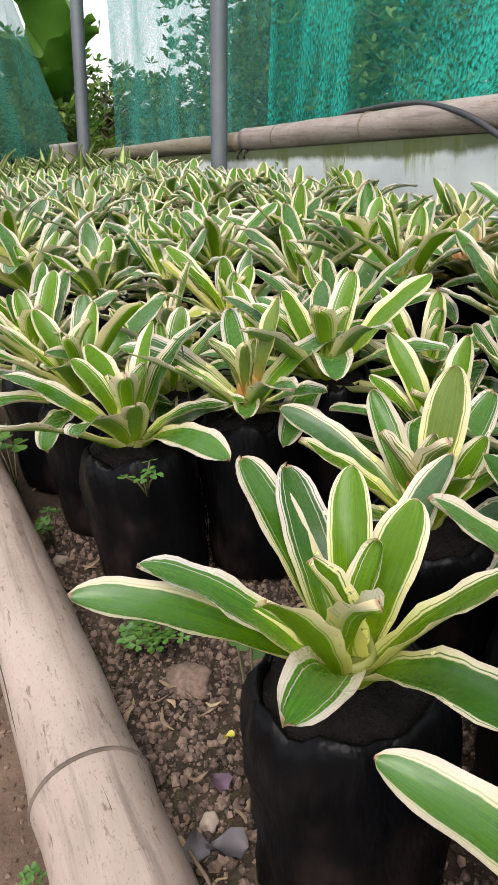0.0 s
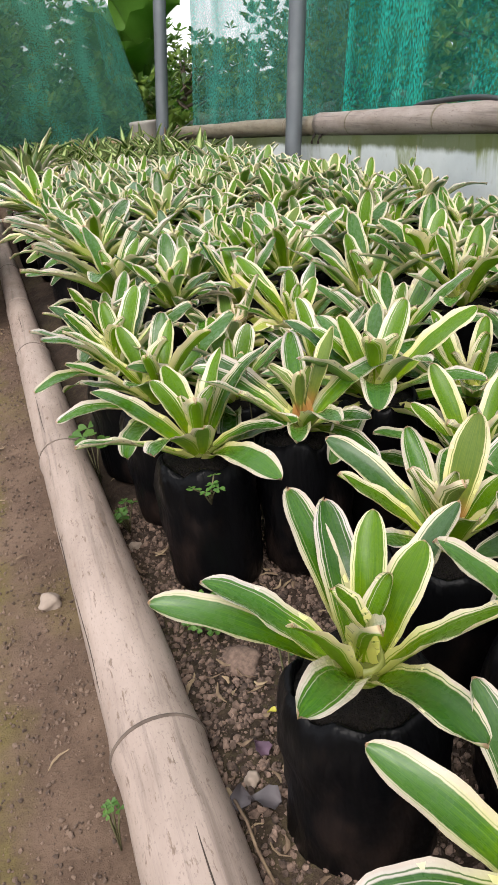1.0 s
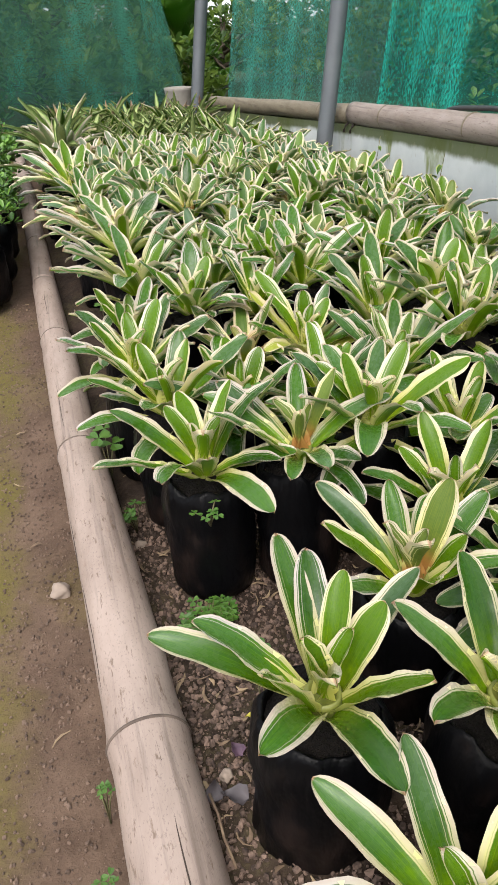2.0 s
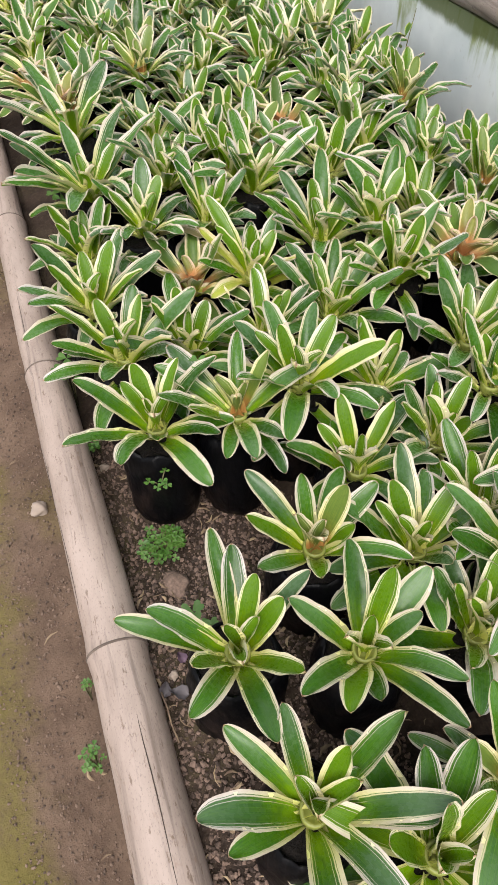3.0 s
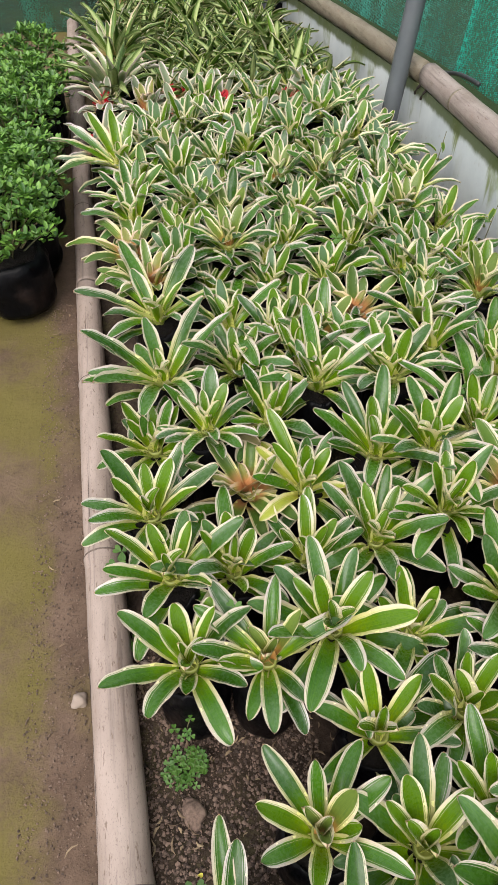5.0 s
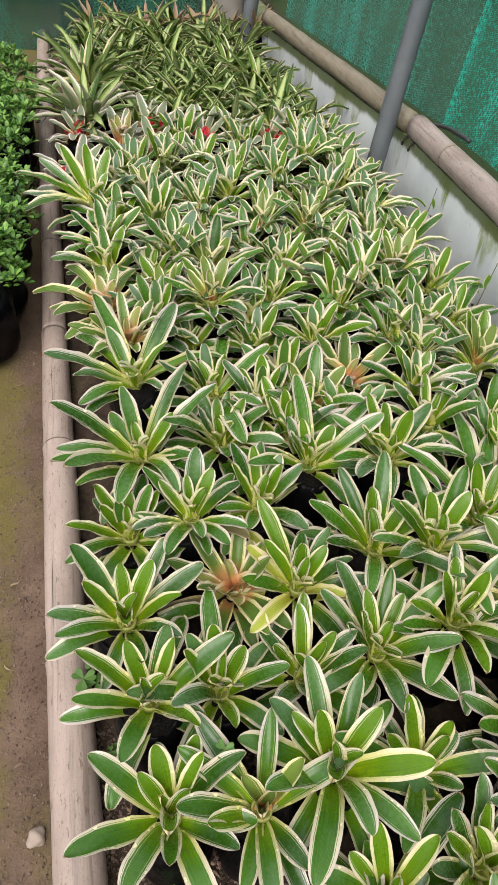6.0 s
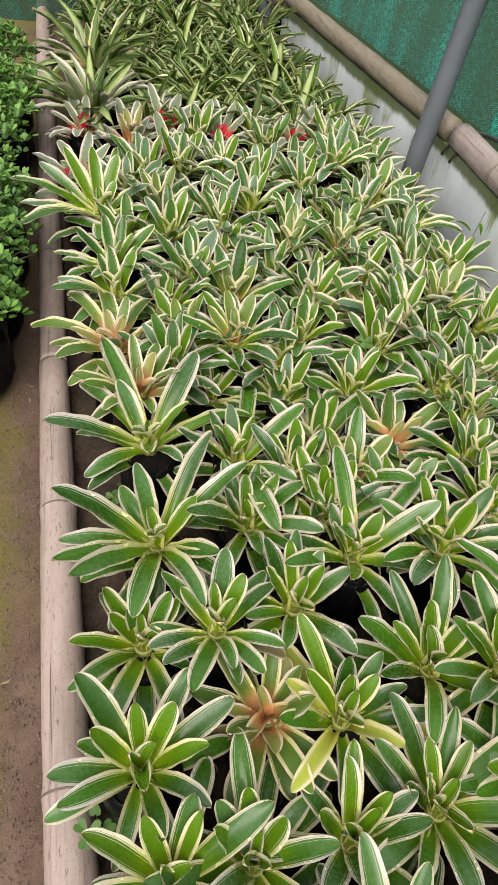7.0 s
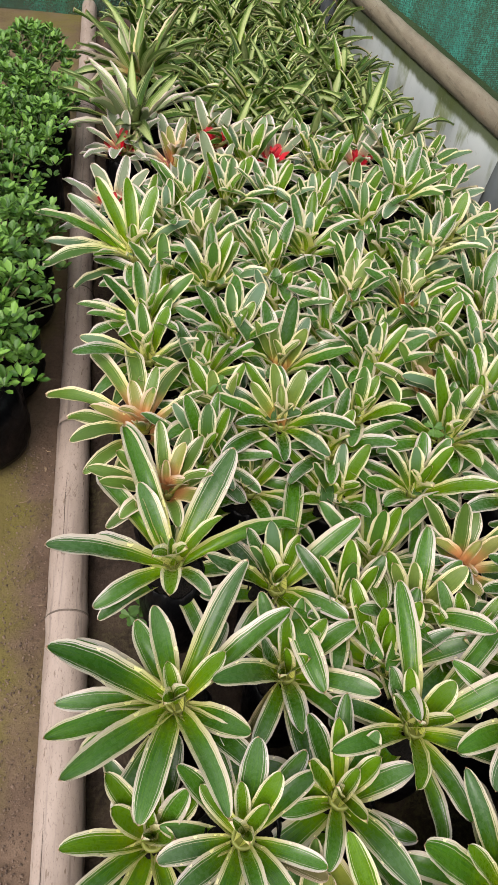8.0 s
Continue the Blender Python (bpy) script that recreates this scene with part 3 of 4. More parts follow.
    for i in range(under):
        one(turn + i * 360 / under + rnd.uniform(-20, 20), rnd.uniform(-2, 22), size * rnd.uniform(0.105, 0.155), low=rnd.uniform(0.012, 0.040), skin=leaf_old if rnd.random() < 0.03 else None)
    if style == "red":
        for i in range(8):
            one(turn + i * 45 + rnd.uniform(-12, 12), rnd.uniform(26, 54), size * rnd.uniform(0.048, 0.070), skin=middle)
    if style == "blush":
        for i in range(4):
            one(turn + i * 90 + rnd.uniform(-20, 20), rnd.uniform(34, 58), size * rnd.uniform(0.085, 0.12), skin=middle)
    for i in range(0 if style in ("red", "blush") else 1 if len(leaves) > 7 else 3):
        one(90 + (i - 1) * 52 + rnd.uniform(-16, 16), rnd.uniform(46, 66), size * rnd.uniform(0.090, 0.125), low=-0.012, skin=leaf_scurf_sheen if middle is leaf_young and i and y > 1.4 else middle)
    for i in range(3):
        one(turn + i * 120 + 60, (42 if style == "blush" else 60) + 7 * i + rnd.uniform(-5, 5), size * (0.045 if style == "red" else 0.075 - 0.008 * i) * rnd.uniform(0.9, 1.1), inner=True)
    return pot


LABELS = {
    "green": "green bromeliad with cream-edged strap leaves in a black grow bag",
    "blush": "bromeliad with orange-blushed heart and cream-edged leaves in a black bag",
    "tinge": "cream-edged green bromeliad with a bronze-tinged heart in a black bag",
    "yellow": "cream-edged bromeliad with several yellowed leaves in a black bag",
    "rosy": "grey-pink bromeliad with a faded rosy heart in a black bag",
    "red": "grey-green bromeliad with a bright red heart in a black bag",
}

# ---- ground ----
def lines(*runs):
    out = []
    for a, b, n in runs:
        out += [a + (b - a) * i / n for i in range(n)]
    return out + [runs[-1][1]]


def earth_height(x, y):
    h = 0.010 * noise.noise(Vector((x * 3, y * 3, 0))) + 0.004 * noise.noise(Vector((x * 17, y * 17, 3)))
    if x > 0.02:
        h += 0.006 * noise.noise(Vector((x * 40, y * 40, 9)))
    # loose soil is heaped between the pole and the first bags
    s = min(1.0, max(0.0, (0.56 - y) / 0.34)) * min(1.0, max(0.0, (x + 0.015) / 0.08))
    h += 0.045 * s * s * (3 - 2 * s)
    # the path lies lower than the bed; the pole is bedded between the two
    k = min(1.0, max(0.0, (x + 0.05) / 0.14))
    return h - 0.004 - 0.026 * (1 - k * k * (3 - 2 * k))


gx = lines((-300, -6, 8), (-6, -0.8, 8), (-0.8, 1.2, 90), (1.2, 6, 8), (6, 300, 8))
gy = lines((-300, -6, 8), (-6, -0.4, 6), (-0.4, 3.2, 150), (3.2, 7, 16), (7, 300, 8))
bm = bmesh.new()
grid = [[bm.verts.new((x, y, earth_height(x, y) if -0.8 <= x <= 1.2 and -0.4 <= y <= 3.2 else (-0.03 if x < 0 else -0.006))) for x in gx] for y in gy]
for r0, r1 in zip(grid, grid[1:]):
    for i in range(len(gx) - 1):
        bm.faces.new((r0[i], r0[i + 1], r1[i + 1], r1[i]))
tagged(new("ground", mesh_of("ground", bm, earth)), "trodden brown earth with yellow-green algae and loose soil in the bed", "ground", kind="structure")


# ---- edging poles of bamboo ----
def culm(y0, y1, axis, z, fall, thick, nodes, mat, label, seed=0):
    """A bamboo pole lying along y, tapering, swelling at its nodes, each node a dark ring, with a drying crack."""
    root = thing("bamboo_pole", (axis(y0), y0, z), label, "bamboo pole", "bamboo edging")
    n = int((y1 - y0) / 0.0125)

    def centre(y):
        return Vector((axis(y) - axis(y0) + 0.004 * noise.noise(Vector((y * 1.3, seed, 0))), y - y0, 0.003 * noise.noise(Vector((y * 1.3, seed, 5))) - fall * (y - y0)))

    def radius(y):
        near = min(abs(y - k) for k in nodes)
        return thick(y) * (1 + 0.05 * math.exp(-(near / 0.014) ** 2) - 0.02 * math.exp(-((near - 0.045) / 0.03) ** 2))

    ys = [y0 + (y1 - y0) * i / n for i in range(n + 1)]
    bm = tube([centre(y) for y in ys], lambda s: radius(ys[min(n, int(round(s * n)))]), 36, wob=0.03)
    part("culm", mesh_of("culm", bm, mat), root)
    for k in nodes:
        c, r = centre(k), thick(k)
        ring = tube([c + Vector((0, d, 0)) for d in (-0.0019, -0.0009, 0.0, 0.0009, 0.0019)], lambda s: r * (1.052 + 0.022 * math.sin(s * math.pi)), 36, wob=0.05)
        part("node_ring", mesh_of("node_ring", ring, node_mat), root, None, "dark raised node scar")
    for ya, yb, turn in CRACKS:
        if y0 < ya and yb < y1:
            pts = []
            for i in range(15):
                y = ya + (yb - ya) * i / 14
                a = turn + 0.10 * noise.noise(Vector((y * 9, seed, 2)))
                pts.append(centre(y) + Vector((math.sin(a), 0, math.cos(a))) * (radius(y) * 1.002))
            part("crack", mesh_of("crack", tube(pts, lambda s: 0.0008 * math.sin(math.pi * min(0.98, max(0.02, s))), 5), crack_mat), root, None, "thin dark drying crack")
    return root


CRACKS = [(0.02, 0.335, 0.15), (0.40, 0.62, -1.15), (0.98, 1.22, -0.5), (0.62, 0.80, -1.3), (1.60, 1.85, -0.2)]
crack_mat = plain("crack_shadow", (0.03, 0.022, 0.016), (0.06, 0.04, 0.03), 50.0, 0.9)
culm(-0.55, 2.005, lambda y: 0.030 - 0.030 * y, 0.068, 0.022, lambda y: 0.0425 - 0.0032 * y, [-0.25, 0.362, 0.965, 1.53], bamboo_pale, "long weathered tan bamboo pole edging the bed on the earth", 1)
culm(2.012, 4.9, lambda y: 0.020 - 0.023 * y, 0.012, 0.0, lambda y: 0.035, [2.5, 3.05, 3.6, 4.2], bamboo_pale, "greyish bamboo pole butted on as further bed edging", 2)

# ---- low wall, rail, posts and net ----
WALL = [(1.215, -0.6), (1.217, 1.3), (1.235, 2.60), (1.075, 4.29), (1.055, 5.2)]


def along_wall(y):
    for (xa, ya), (xb, yb) in zip(WALL, WALL[1:]):
        if y <= yb:
            return xa + (xb - xa) * (y - ya) / (yb - ya)
    return WALL[-1][0]


def rail_z(y):
    return 0.416 - 0.047 * (y - 1.3)


def ribbon(name, ys, section, mats, uv=False):
    """A strip swept along the wall's line: section(y) gives closed (dx, z) corners."""
    bm = bmesh.new()
    rows = [[bm.verts.new((along_wall(y) + dx, y, z)) for dx, z in section(y)] for y in ys]
    m = len(rows[0])
    for lo, hi in zip(rows, rows[1:]):
        for i in range(m):
            bm.faces.new((lo[i], hi[i], hi[(i + 1) % m], lo[(i + 1) % m]))
    bm.faces.new(rows[0]), bm.faces.new(rows[-1][::-1])
    bmesh.ops.recalc_face_normals(bm, faces=bm.faces)
    return mesh_of(name, bm, mats, smooth=False)


wall_ys = [-0.6 + 0.1 * i for i in range(59)]


def wall_section(y):
    t = rail_z(y) - 0.036
    b = 0.002 * noise.noise(Vector((y * 2, 1, 1)))
    return [(b, -0.05), (b * 1.4, t * 0.4), (b * 0.6, t), (0.13, t), (0.13, -0.05)]


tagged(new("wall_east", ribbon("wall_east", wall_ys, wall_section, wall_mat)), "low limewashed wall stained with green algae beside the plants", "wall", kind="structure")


def rail(y0, y1, radius, mat, drop, label, seed):
    root = thing("bamboo_rail", None, label, "bamboo rail", "rails on the wall")
    n = int((y1 - y0) / 0.04)
    pts = [Vector((along_wall(y) + 0.02 + 0.006 * noise.noise(Vector((y * 2, seed, 0))), y, rail_z(y) - drop + 0.006 * noise.noise(Vector((y * 2, seed, 7))))) for y in (y0 + (y1 - y0) * i / n for i in range(n + 1))]
    part("culm", mesh_of("culm", tube(pts, radius, 22, wob=0.05), mat), root)
    for k in range(int(y0 / 0.55) + 1, int(y1 / 0.55) + 1):
        y = k * 0.55 + 0.1
        if y0 + 0.1 < y < y1 - 0.1:
            c = Vector((along_wall(y) + 0.02, y, rail_z(y) - drop))
            part("node_ring", mesh_of("node_ring", tube([c + Vector((0, d, 0)) for d in (-0.003, 0, 0.003)], lambda s: radius * 1.008, 22), bamboo_dark), root)
    return root


rail(-0.55, 2.58, 0.040, bamboo_rail, -0.003, "thick greyish-pink bamboo rail along the wall top", 3)
rail(2.64, 4.25, 0.036, bamboo_dark, 0.0, "thin dark weathered bamboo rail along the wall top", 4)


def post(x, y, radius, height, lean, label):
    root = thing("steel_post", (x - lean[0] * 0.35, y - lean[1] * 0.35, -0.05), label, "post", "posts of the net house")
    n = 12
    part("pipe", mesh_of("pipe", tube([Vector((lean[0] * i / n * height, lean[1] * i / n * height, i / n * height)) for i in range(n + 1)], radius, 24), pipe_mat), root)
    return root


post(1.150, 2.625, 0.033, 2.6, (0.120, 0.040), "grey galvanised steel post standing at the wall")
post(1.015, 4.315, 0.037, 2.6, (0.140, 0.030), "grey galvanised steel corner post at the bed's end")


def net(name, corners, nu, nv, mat, sag, label):
    """A slack sheet of shade cloth between four corners (bottom left, bottom right, top right, top left)."""
    bl, br, tr, tl = [Vector(c) for c in corners]
    bm = bmesh.new()
    uvl = bm.loops.layers.uv.new("UVMap")
    nrm = (br - bl).cross(tl - bl).normalized()
    size = ((br - bl).length, (tl - bl).length)
    rows = []
    for j in range(nv + 1):
        v = j / nv
        row = []
        for i in range(nu + 1):
            u = i / nu
            p = bl.lerp(br, u).lerp(tl.lerp(tr, u), v)
            p += nrm * (sag * math.sin(math.pi * u) * math.sin(math.pi * v) + 0.012 * noise.noise(Vector((u * size[0] * 3, v * size[1] * 1.5, 2))))
            row.append((bm.verts.new(p), (u * size[0], v * size[1])))
        rows.append(row)
    for lo, hi in zip(rows, rows[1:]):
        for i in range(nu):
            q = [lo[i], lo[i + 1], hi[i + 1], hi[i]]
            f = bm.faces.new([a for a, _ in q])
            for loop, (_, t) in zip(f.loops, q):
                loop[uvl].uv = t
    return tagged(new(name, mesh_of(name, bm, mat)), label, "shade net", kind="structure")


def wz(y, up):
    return (along_wall(y) + 0.125 + 0.11 * up, y, rail_z(y) + up)


net("shade_net_1", [wz(-0.6, 0.0), wz(2.60, 0.0), wz(2.60, 2.2), wz(-0.6, 2.2)], 50, 30, net_side, 0.05, "teal-green woven shade net stretched above the wall")
net("shade_net_2", [wz(2.60, 0.0), wz(4.29, 0.0), wz(4.29, 2.2), wz(2.60, 2.2)], 30, 30, net_far, -0.04, "teal-green woven shade net between the two posts")
net("shade_net_3", [(-3.5, 5.25, -0.05), (0.78, 4.66, -0.05), (0.78, 4.66, 1.35), (-3.5, 5.25, 2.4)], 50, 30, net_end, 0.08, "dark green shade net closing the bed's end")
net("shade_net_4", [(0.78, 4.66, -0.05), (1.0, 4.63, -0.05), (1.0, 4.63, 0.42), (0.78, 4.66, 1.35)], 10, 20, net_end, 0.01, "sagging corner of the dark green end net")

planter = thing("planter", (0.935, 4.46, -0.005), "grey-brown tapered planter standing at the bed's end", "planter")
part("pot", mesh_of("pot", lathe([(0.060, 0.0), (0.066, 0.01), (0.072, 0.12), (0.080, 0.25), (0.087, 0.345), (0.091, 0.36), (0.085, 0.362), (0.080, 0.34)], 28, 0.03, 4), pot_mat), planter)
part("potting_soil", mesh_of("potting_soil", lathe([(0.081, 0.30), (0.08, 0.325), (0.04, 0.332)], 16, 0.03, 5), pot_soil), planter)

# black hose lying on the rail, wire hooks under it
def hose(points, label):
    root = thing("hose", None, label, "hose")
    pts = [Vector(p) for p in points]
    fine = []
    for i in range(len(pts) - 1):
        p0, p1, p2, p3 = pts[max(i - 1, 0)], pts[i], pts[i + 1], pts[min(i + 2, len(pts) - 1)]
        for k in range(6):
            t = k / 6
            fine.append(0.5 * (2 * p1 + (p2 - p0) * t + (2 * p0 - 5 * p1 + 4 * p2 - p3) * t * t + (3 * p1 - p0 - 3 * p2 + p3) * t ** 3))
    part("tube", mesh_of("tube", tube(fine + [pts[-1]], 0.0073, 12), hose_mat), root)


hose([(1.291, 2.012, 0.391), (1.272, 1.928, 0.427), (1.270, 1.788, 0.442), (1.266, 1.652, 0.450), (1.233, 1.506, 0.450), (1.206, 1.373, 0.435), (1.188, 1.272, 0.413), (1.190, 1.202, 0.382), (1.194, 1.084, 0.326), (1.200, 0.85, 0.22), (1.195, 0.6, 0.10), (1.180, 0.4, 0.012)], "thin black rubber hose looped over the rail and down the wall")
hose([(1.311, 2.785, 0.317), (1.340, 2.652, 0.340), (1.350, 2.537, 0.370), (1.343, 2.369, 0.395)], "cut end of a black hose lying on the wall top")
for y in (2.535, 2.597):
    hook = thing("wire_hook", (along_wall(y) - 0.012, y, rail_z(y) - 0.05), "short rusty wire hook hanging under the rail", "hook", "hooks under the rail")
    part("wire", mesh_of("wire", tube([(0.014, 0, 0.022), (0, 0, 0.008), (-0.004, 0.002, -0.004), (-0.003, 0.006, -0.013)], 0.0045, 6), wire_mat), hook)

# ---- striped bromeliads, one by one from the front; azimuth, rise and length of the leaves that stand out ----
bromeliad(0.188, 0.066, 0.225, leaves=[(15, 53, 0.076), (20, 51, 0.158), (93, 46, 0.122), (124, 29, 0.125), (170, 35, 0.134), (189, 35, 0.108), (335, 29, 0.124), (339, 37, 0.154)])
bromeliad(0.312, 0.208, 0.215, leaves=[(4, 49, 0.091), (27, 36, 0.131), (77, 27, 0.136), (145, 47, 0.134), (205, 43, 0.149), (231, 44, 0.126), (255, 44, 0.089), (295, 25, 0.142), (308, 42, 0.138)])
bromeliad(0.164, 0.248, 0.230, leaves=[(19, 57, 0.1), (21, 43, 0.135), (76, 34, 0.128), (86, 27, 0.151), (147, 37, 0.124), (154, 27, 0.149), (208, 61, 0.117), (224, 41, 0.127), (271, 35, 0.139), (304, 53, 0.131)])
bromeliad(0.446, 0.323, 0.194, leaves=[(11, 20, 0.131), (59, 20, 0.122), (116, 44, 0.082), (278, 57, 0.091)])
bromeliad(0.559, 0.341, 0.195, leaves=[(122, 24, 0.097)])
bromeliad(0.309, 0.360, 0.212, leaves=[(21, 36, 0.124), (51, 13, 0.129), (86, 53, 0.11), (119, 33, 0.14), (158, 45, 0.12), (196, 34, 0.102), (249, 51, 0.117), (321, 30, 0.132), (348, 60, 0.079)], style="tinge")
bromeliad(0.432, 0.482, 0.182, leaves=[(17, 27, 0.063), (35, 12, 0.174), (107, 48, 0.09), (156, 31, 0.119), (279, 29, 0.109), (338, 25, 0.12)])
bromeliad(0.579, 0.495, 0.178, leaves=[(3, 54, 0.07), (43, 27, 0.118), (177, 38, 0.096), (272, 38, 0.086)])
bromeliad(0.537, 0.630, 0.184, leaves=[(29, 33, 0.083), (88, 51, 0.124), (113, 22, 0.111), (146, 22, 0.117), (159, 35, 0.164), (317, 44, 0.07), (350, 29, 0.141)])
bromeliad(0.282, 0.614, 0.220, leaves=[(15, 18, 0.153), (72, 37, 0.137), (119, 24, 0.157), (141, 30, 0.147), (178, 41, 0.144), (193, 46, 0.106), (244, 24, 0.110), (263, 31, 0.147), (287, 1, 0.116), (298, 26, 0.098)], style="tinge")
bromeliad(0.157, 0.632, 0.212, leaves=[(97, 48, 0.107), (142, 31, 0.145), (234, 32, 0.125), (263, 49, 0.094), (323, 25, 0.105)])
bromeliad(0.144, 0.797, 0.214, leaves=[(22, 31, 0.166), (64, 51, 0.129), (151, 45, 0.153), (174, 28, 0.102), (183, 40, 0.133), (245, 36, 0.128), (305, 50, 0.157), (324, 38, 0.107), (325, 35, 0.104)])
bromeliad(0.256, 0.803, 0.188, leaves=[(88, 25, 0.168), (274, 50, 0.122), (356, 42, 0.133)])
bromeliad(0.397, 0.807, 0.182, leaves=[(18, 47, 0.128), (79, 43, 0.142), (129, 36, 0.115), (226, 41, 0.106), (262, 57, 0.104), (356, 49, 0.134)])
bromeliad(0.532, 0.822, 0.190, leaves=[(26, 42, 0.177), (103, 28, 0.169), (157, 59, 0.108), (264, 37, 0.154), (335, 50, 0.165)])
bromeliad(0.119, 0.940, 0.211, leaves=[(24, 25, 0.158), (52, 41, 0.159), (124, 33, 0.166), (185, 41, 0.148), (203, 40, 0.142), (359, 45, 0.118)])
bromeliad(0.427, 0.966, 0.198, leaves=[(42, 52, 0.133), (110, 41, 0.18), (157, 51, 0.147), (181, 37, 0.123), (307, 49, 0.128)], style="yellow")
bromeliad(0.314, 0.993, 0.178, leaves=[(75, 39, 0.139), (125, 40, 0.144), (208, 54, 0.124), (341, 70, 0.145)], style="blush")
bromeliad(0.590, 1.018, 0.208, leaves=[(17, 31, 0.19), (72, 45, 0.194), (106, 37, 0.171), (155, 42, 0.173), (245, 31, 0.154), (265, 12, 0.13), (305, 34, 0.197)])
bromeliad(0.833, 1.060, 0.196, leaves=[(25, 36, 0.189), (63, 24, 0.199), (82, 18, 0.263), (135, 29, 0.225), (212, 32, 0.181), (332, 38, 0.127)])
bromeliad(0.137, 1.137, 0.182, leaves=[(34, 70, 0.138), (116, 68, 0.092), (131, 54, 0.133), (186, 42, 0.139), (354, 33, 0.121)])
bromeliad(0.519, 1.231, 0.227, leaves=[(13, 36, 0.186), (38, 14, 0.231), (87, 26, 0.21), (125, 57, 0.121), (160, 18, 0.125), (241, 49, 0.157), (324, 25, 0.164)])
bromeliad(0.176, 1.298, 0.229, leaves=[(25, 37, 0.22), (55, 31, 0.228), (105, 54, 0.16), (155, 39, 0.183), (166, 44, 0.223), (182, 26, 0.17), (198, 29, 0.194), (220, 40, 0.227), (252, 26, 0.179), (288, 30, 0.195), (297, 28, 0.149), (310, 29, 0.17), (323, 39, 0.142)])
bromeliad(0.346, 1.334, 0.207, leaves=[(25, 27, 0.136), (158, 70, 0.12), (193, 46, 0.13), (202, 51, 0.197), (268, 43, 0.138)])
bromeliad(0.637, 1.343, 0.197, leaves=[(28, 47, 0.14), (73, 27, 0.143), (171, 46, 0.143), (335, 52, 0.13)])
bromeliad(0.351, 1.473, 0.224, leaves=[(29, 27, 0.178), (73, -2, 0.237), (179, 48, 0.171), (282, 14, 0.188), (290, 31, 0.128), (322, 22, 0.125)])
bromeliad(0.528, 1.521, 0.190, leaves=[(37, 14, 0.199), (38, 63, 0.114), (79, 16, 0.162), (258, 42, 0.168), (320, 30, 0.165), (341, 32, 0.152)])
bromeliad(0.181, 1.512, 0.251, leaves=[(16, -1, 0.234), (56, 29, 0.218), (105, 9, 0.282), (108, 24, 0.252), (113, 37, 0.147), (122, 1, 0.227), (185, 36, 0.217), (210, 12, 0.136), (266, 51, 0.158), (303, 35, 0.107)])
bromeliad(0.652, 1.664, 0.201, leaves=[(20, 31, 0.148), (74, 39, 0.121), (108, 15, 0.169), (145, 8, 0.127)])
bromeliad(0.497, 1.670, 0.184, leaves=[(50, 26, 0.146), (95, 10, 0.119), (108, 30, 0.188), (246, 59, 0.083)])
bromeliad(0.333, 1.702, 0.181, leaves=[(39, 14, 0.157), (71, 15, 0.129), (88, 15, 0.162), (108, 20, 0.192)])
bromeliad(0.575, 1.856, 0.203, leaves=[(5, 14, 0.152), (44, 23, 0.167), (68, 26, 0.182), (104, 20, 0.171), (140, 21, 0.103)])
bromeliad(0.136, 1.835, 0.230, leaves=[(7, 39, 0.144), (58, 5, 0.193), (69, 47, 0.122), (97, 1, 0.219), (116, 3, 0.227), (155, 5, 0.198), (159, 27, 0.095)], style="blush")
bromeliad(0.751, 1.906, 0.211, leaves=[(26, 9, 0.154), (62, 4, 0.2), (85, 3, 0.203)], style="blush")
bromeliad(0.149, 2.041, 0.214, leaves=[(61, 42, 0.145), (93, 53, 0.106), (133, 18, 0.192), (204, 33, 0.181), (336, 45, 0.152)])
bromeliad(0.149, 2.136, 0.238, leaves=[(170, 18, 0.15), (188, 25, 0.13), (100, 50, 0.14), (140, 38, 0.14), (70, 50, 0.14), (30, 40, 0.15), (8, 20, 0.16), (205, 10, 0.13), (230, 25, 0.09)])
bromeliad(0.125, 2.388, 0.238, leaves=[(185, 18, 0.21), (166, 22, 0.25), (203, 12, 0.22), (148, 36, 0.21), (95, 56, 0.19), (62, 50, 0.18), (122, 44, 0.21), (20, 30, 0.16), (342, 24, 0.14), (215, 30, 0.12)])
bromeliad(0.394, 1.155, 0.210, leaves=[(6, 56, 0.136), (168, 21, 0.1), (189, 27, 0.092), (244, 35, 0.107), (314, 25, 0.082)])
bromeliad(0.467, 0.193, 0.185, leaves=[(53, 28, 0.121), (127, 55, 0.127), (220, 52, 0.127), (231, 39, 0.162)])

# the rest of the block: (x, y) of each rosette
FRONT = [(0.295, -0.010), (0.403, 0.023), (0.566, 0.240), (0.400, 0.647), (0.719, 0.656), (0.815, 0.856), (0.664, 0.831), (0.253, 1.118), (0.966, 1.290), (0.812, 1.308)]
MIDDLE = [(1.011, 1.477), (0.681, 1.493), (0.839, 1.616), (1.030, 1.672), (0.176, 1.665), (0.404, 1.811), (0.285, 1.848), (0.952, 1.900), (0.431, 1.987), (0.958, 2.187), (0.439, 2.167), (1.021, 2.330)]
BACK = [(0.650, 2.287), (0.304, 2.274), (0.554, 2.388), (0.957, 2.459), (0.603, 2.560), (0.291, 2.424), (0.428, 2.449), (0.741, 2.520)]
LISTED = [(o.location.x, o.location.y) for o in bpy.data.objects if o.name.startswith("potted_bromeliad")]
STYLE = {(0.403, 0.023): "tinge", (0.815, 0.856): "blush", (0.681, 1.493): "blush", (0.176, 1.665): "blush", (0.285, 1.848): "tinge", (0.431, 1.987): "tinge"}
taken = LISTED + FRONT + MIDDLE + BACK
rnd = random.Random(4)
more = []
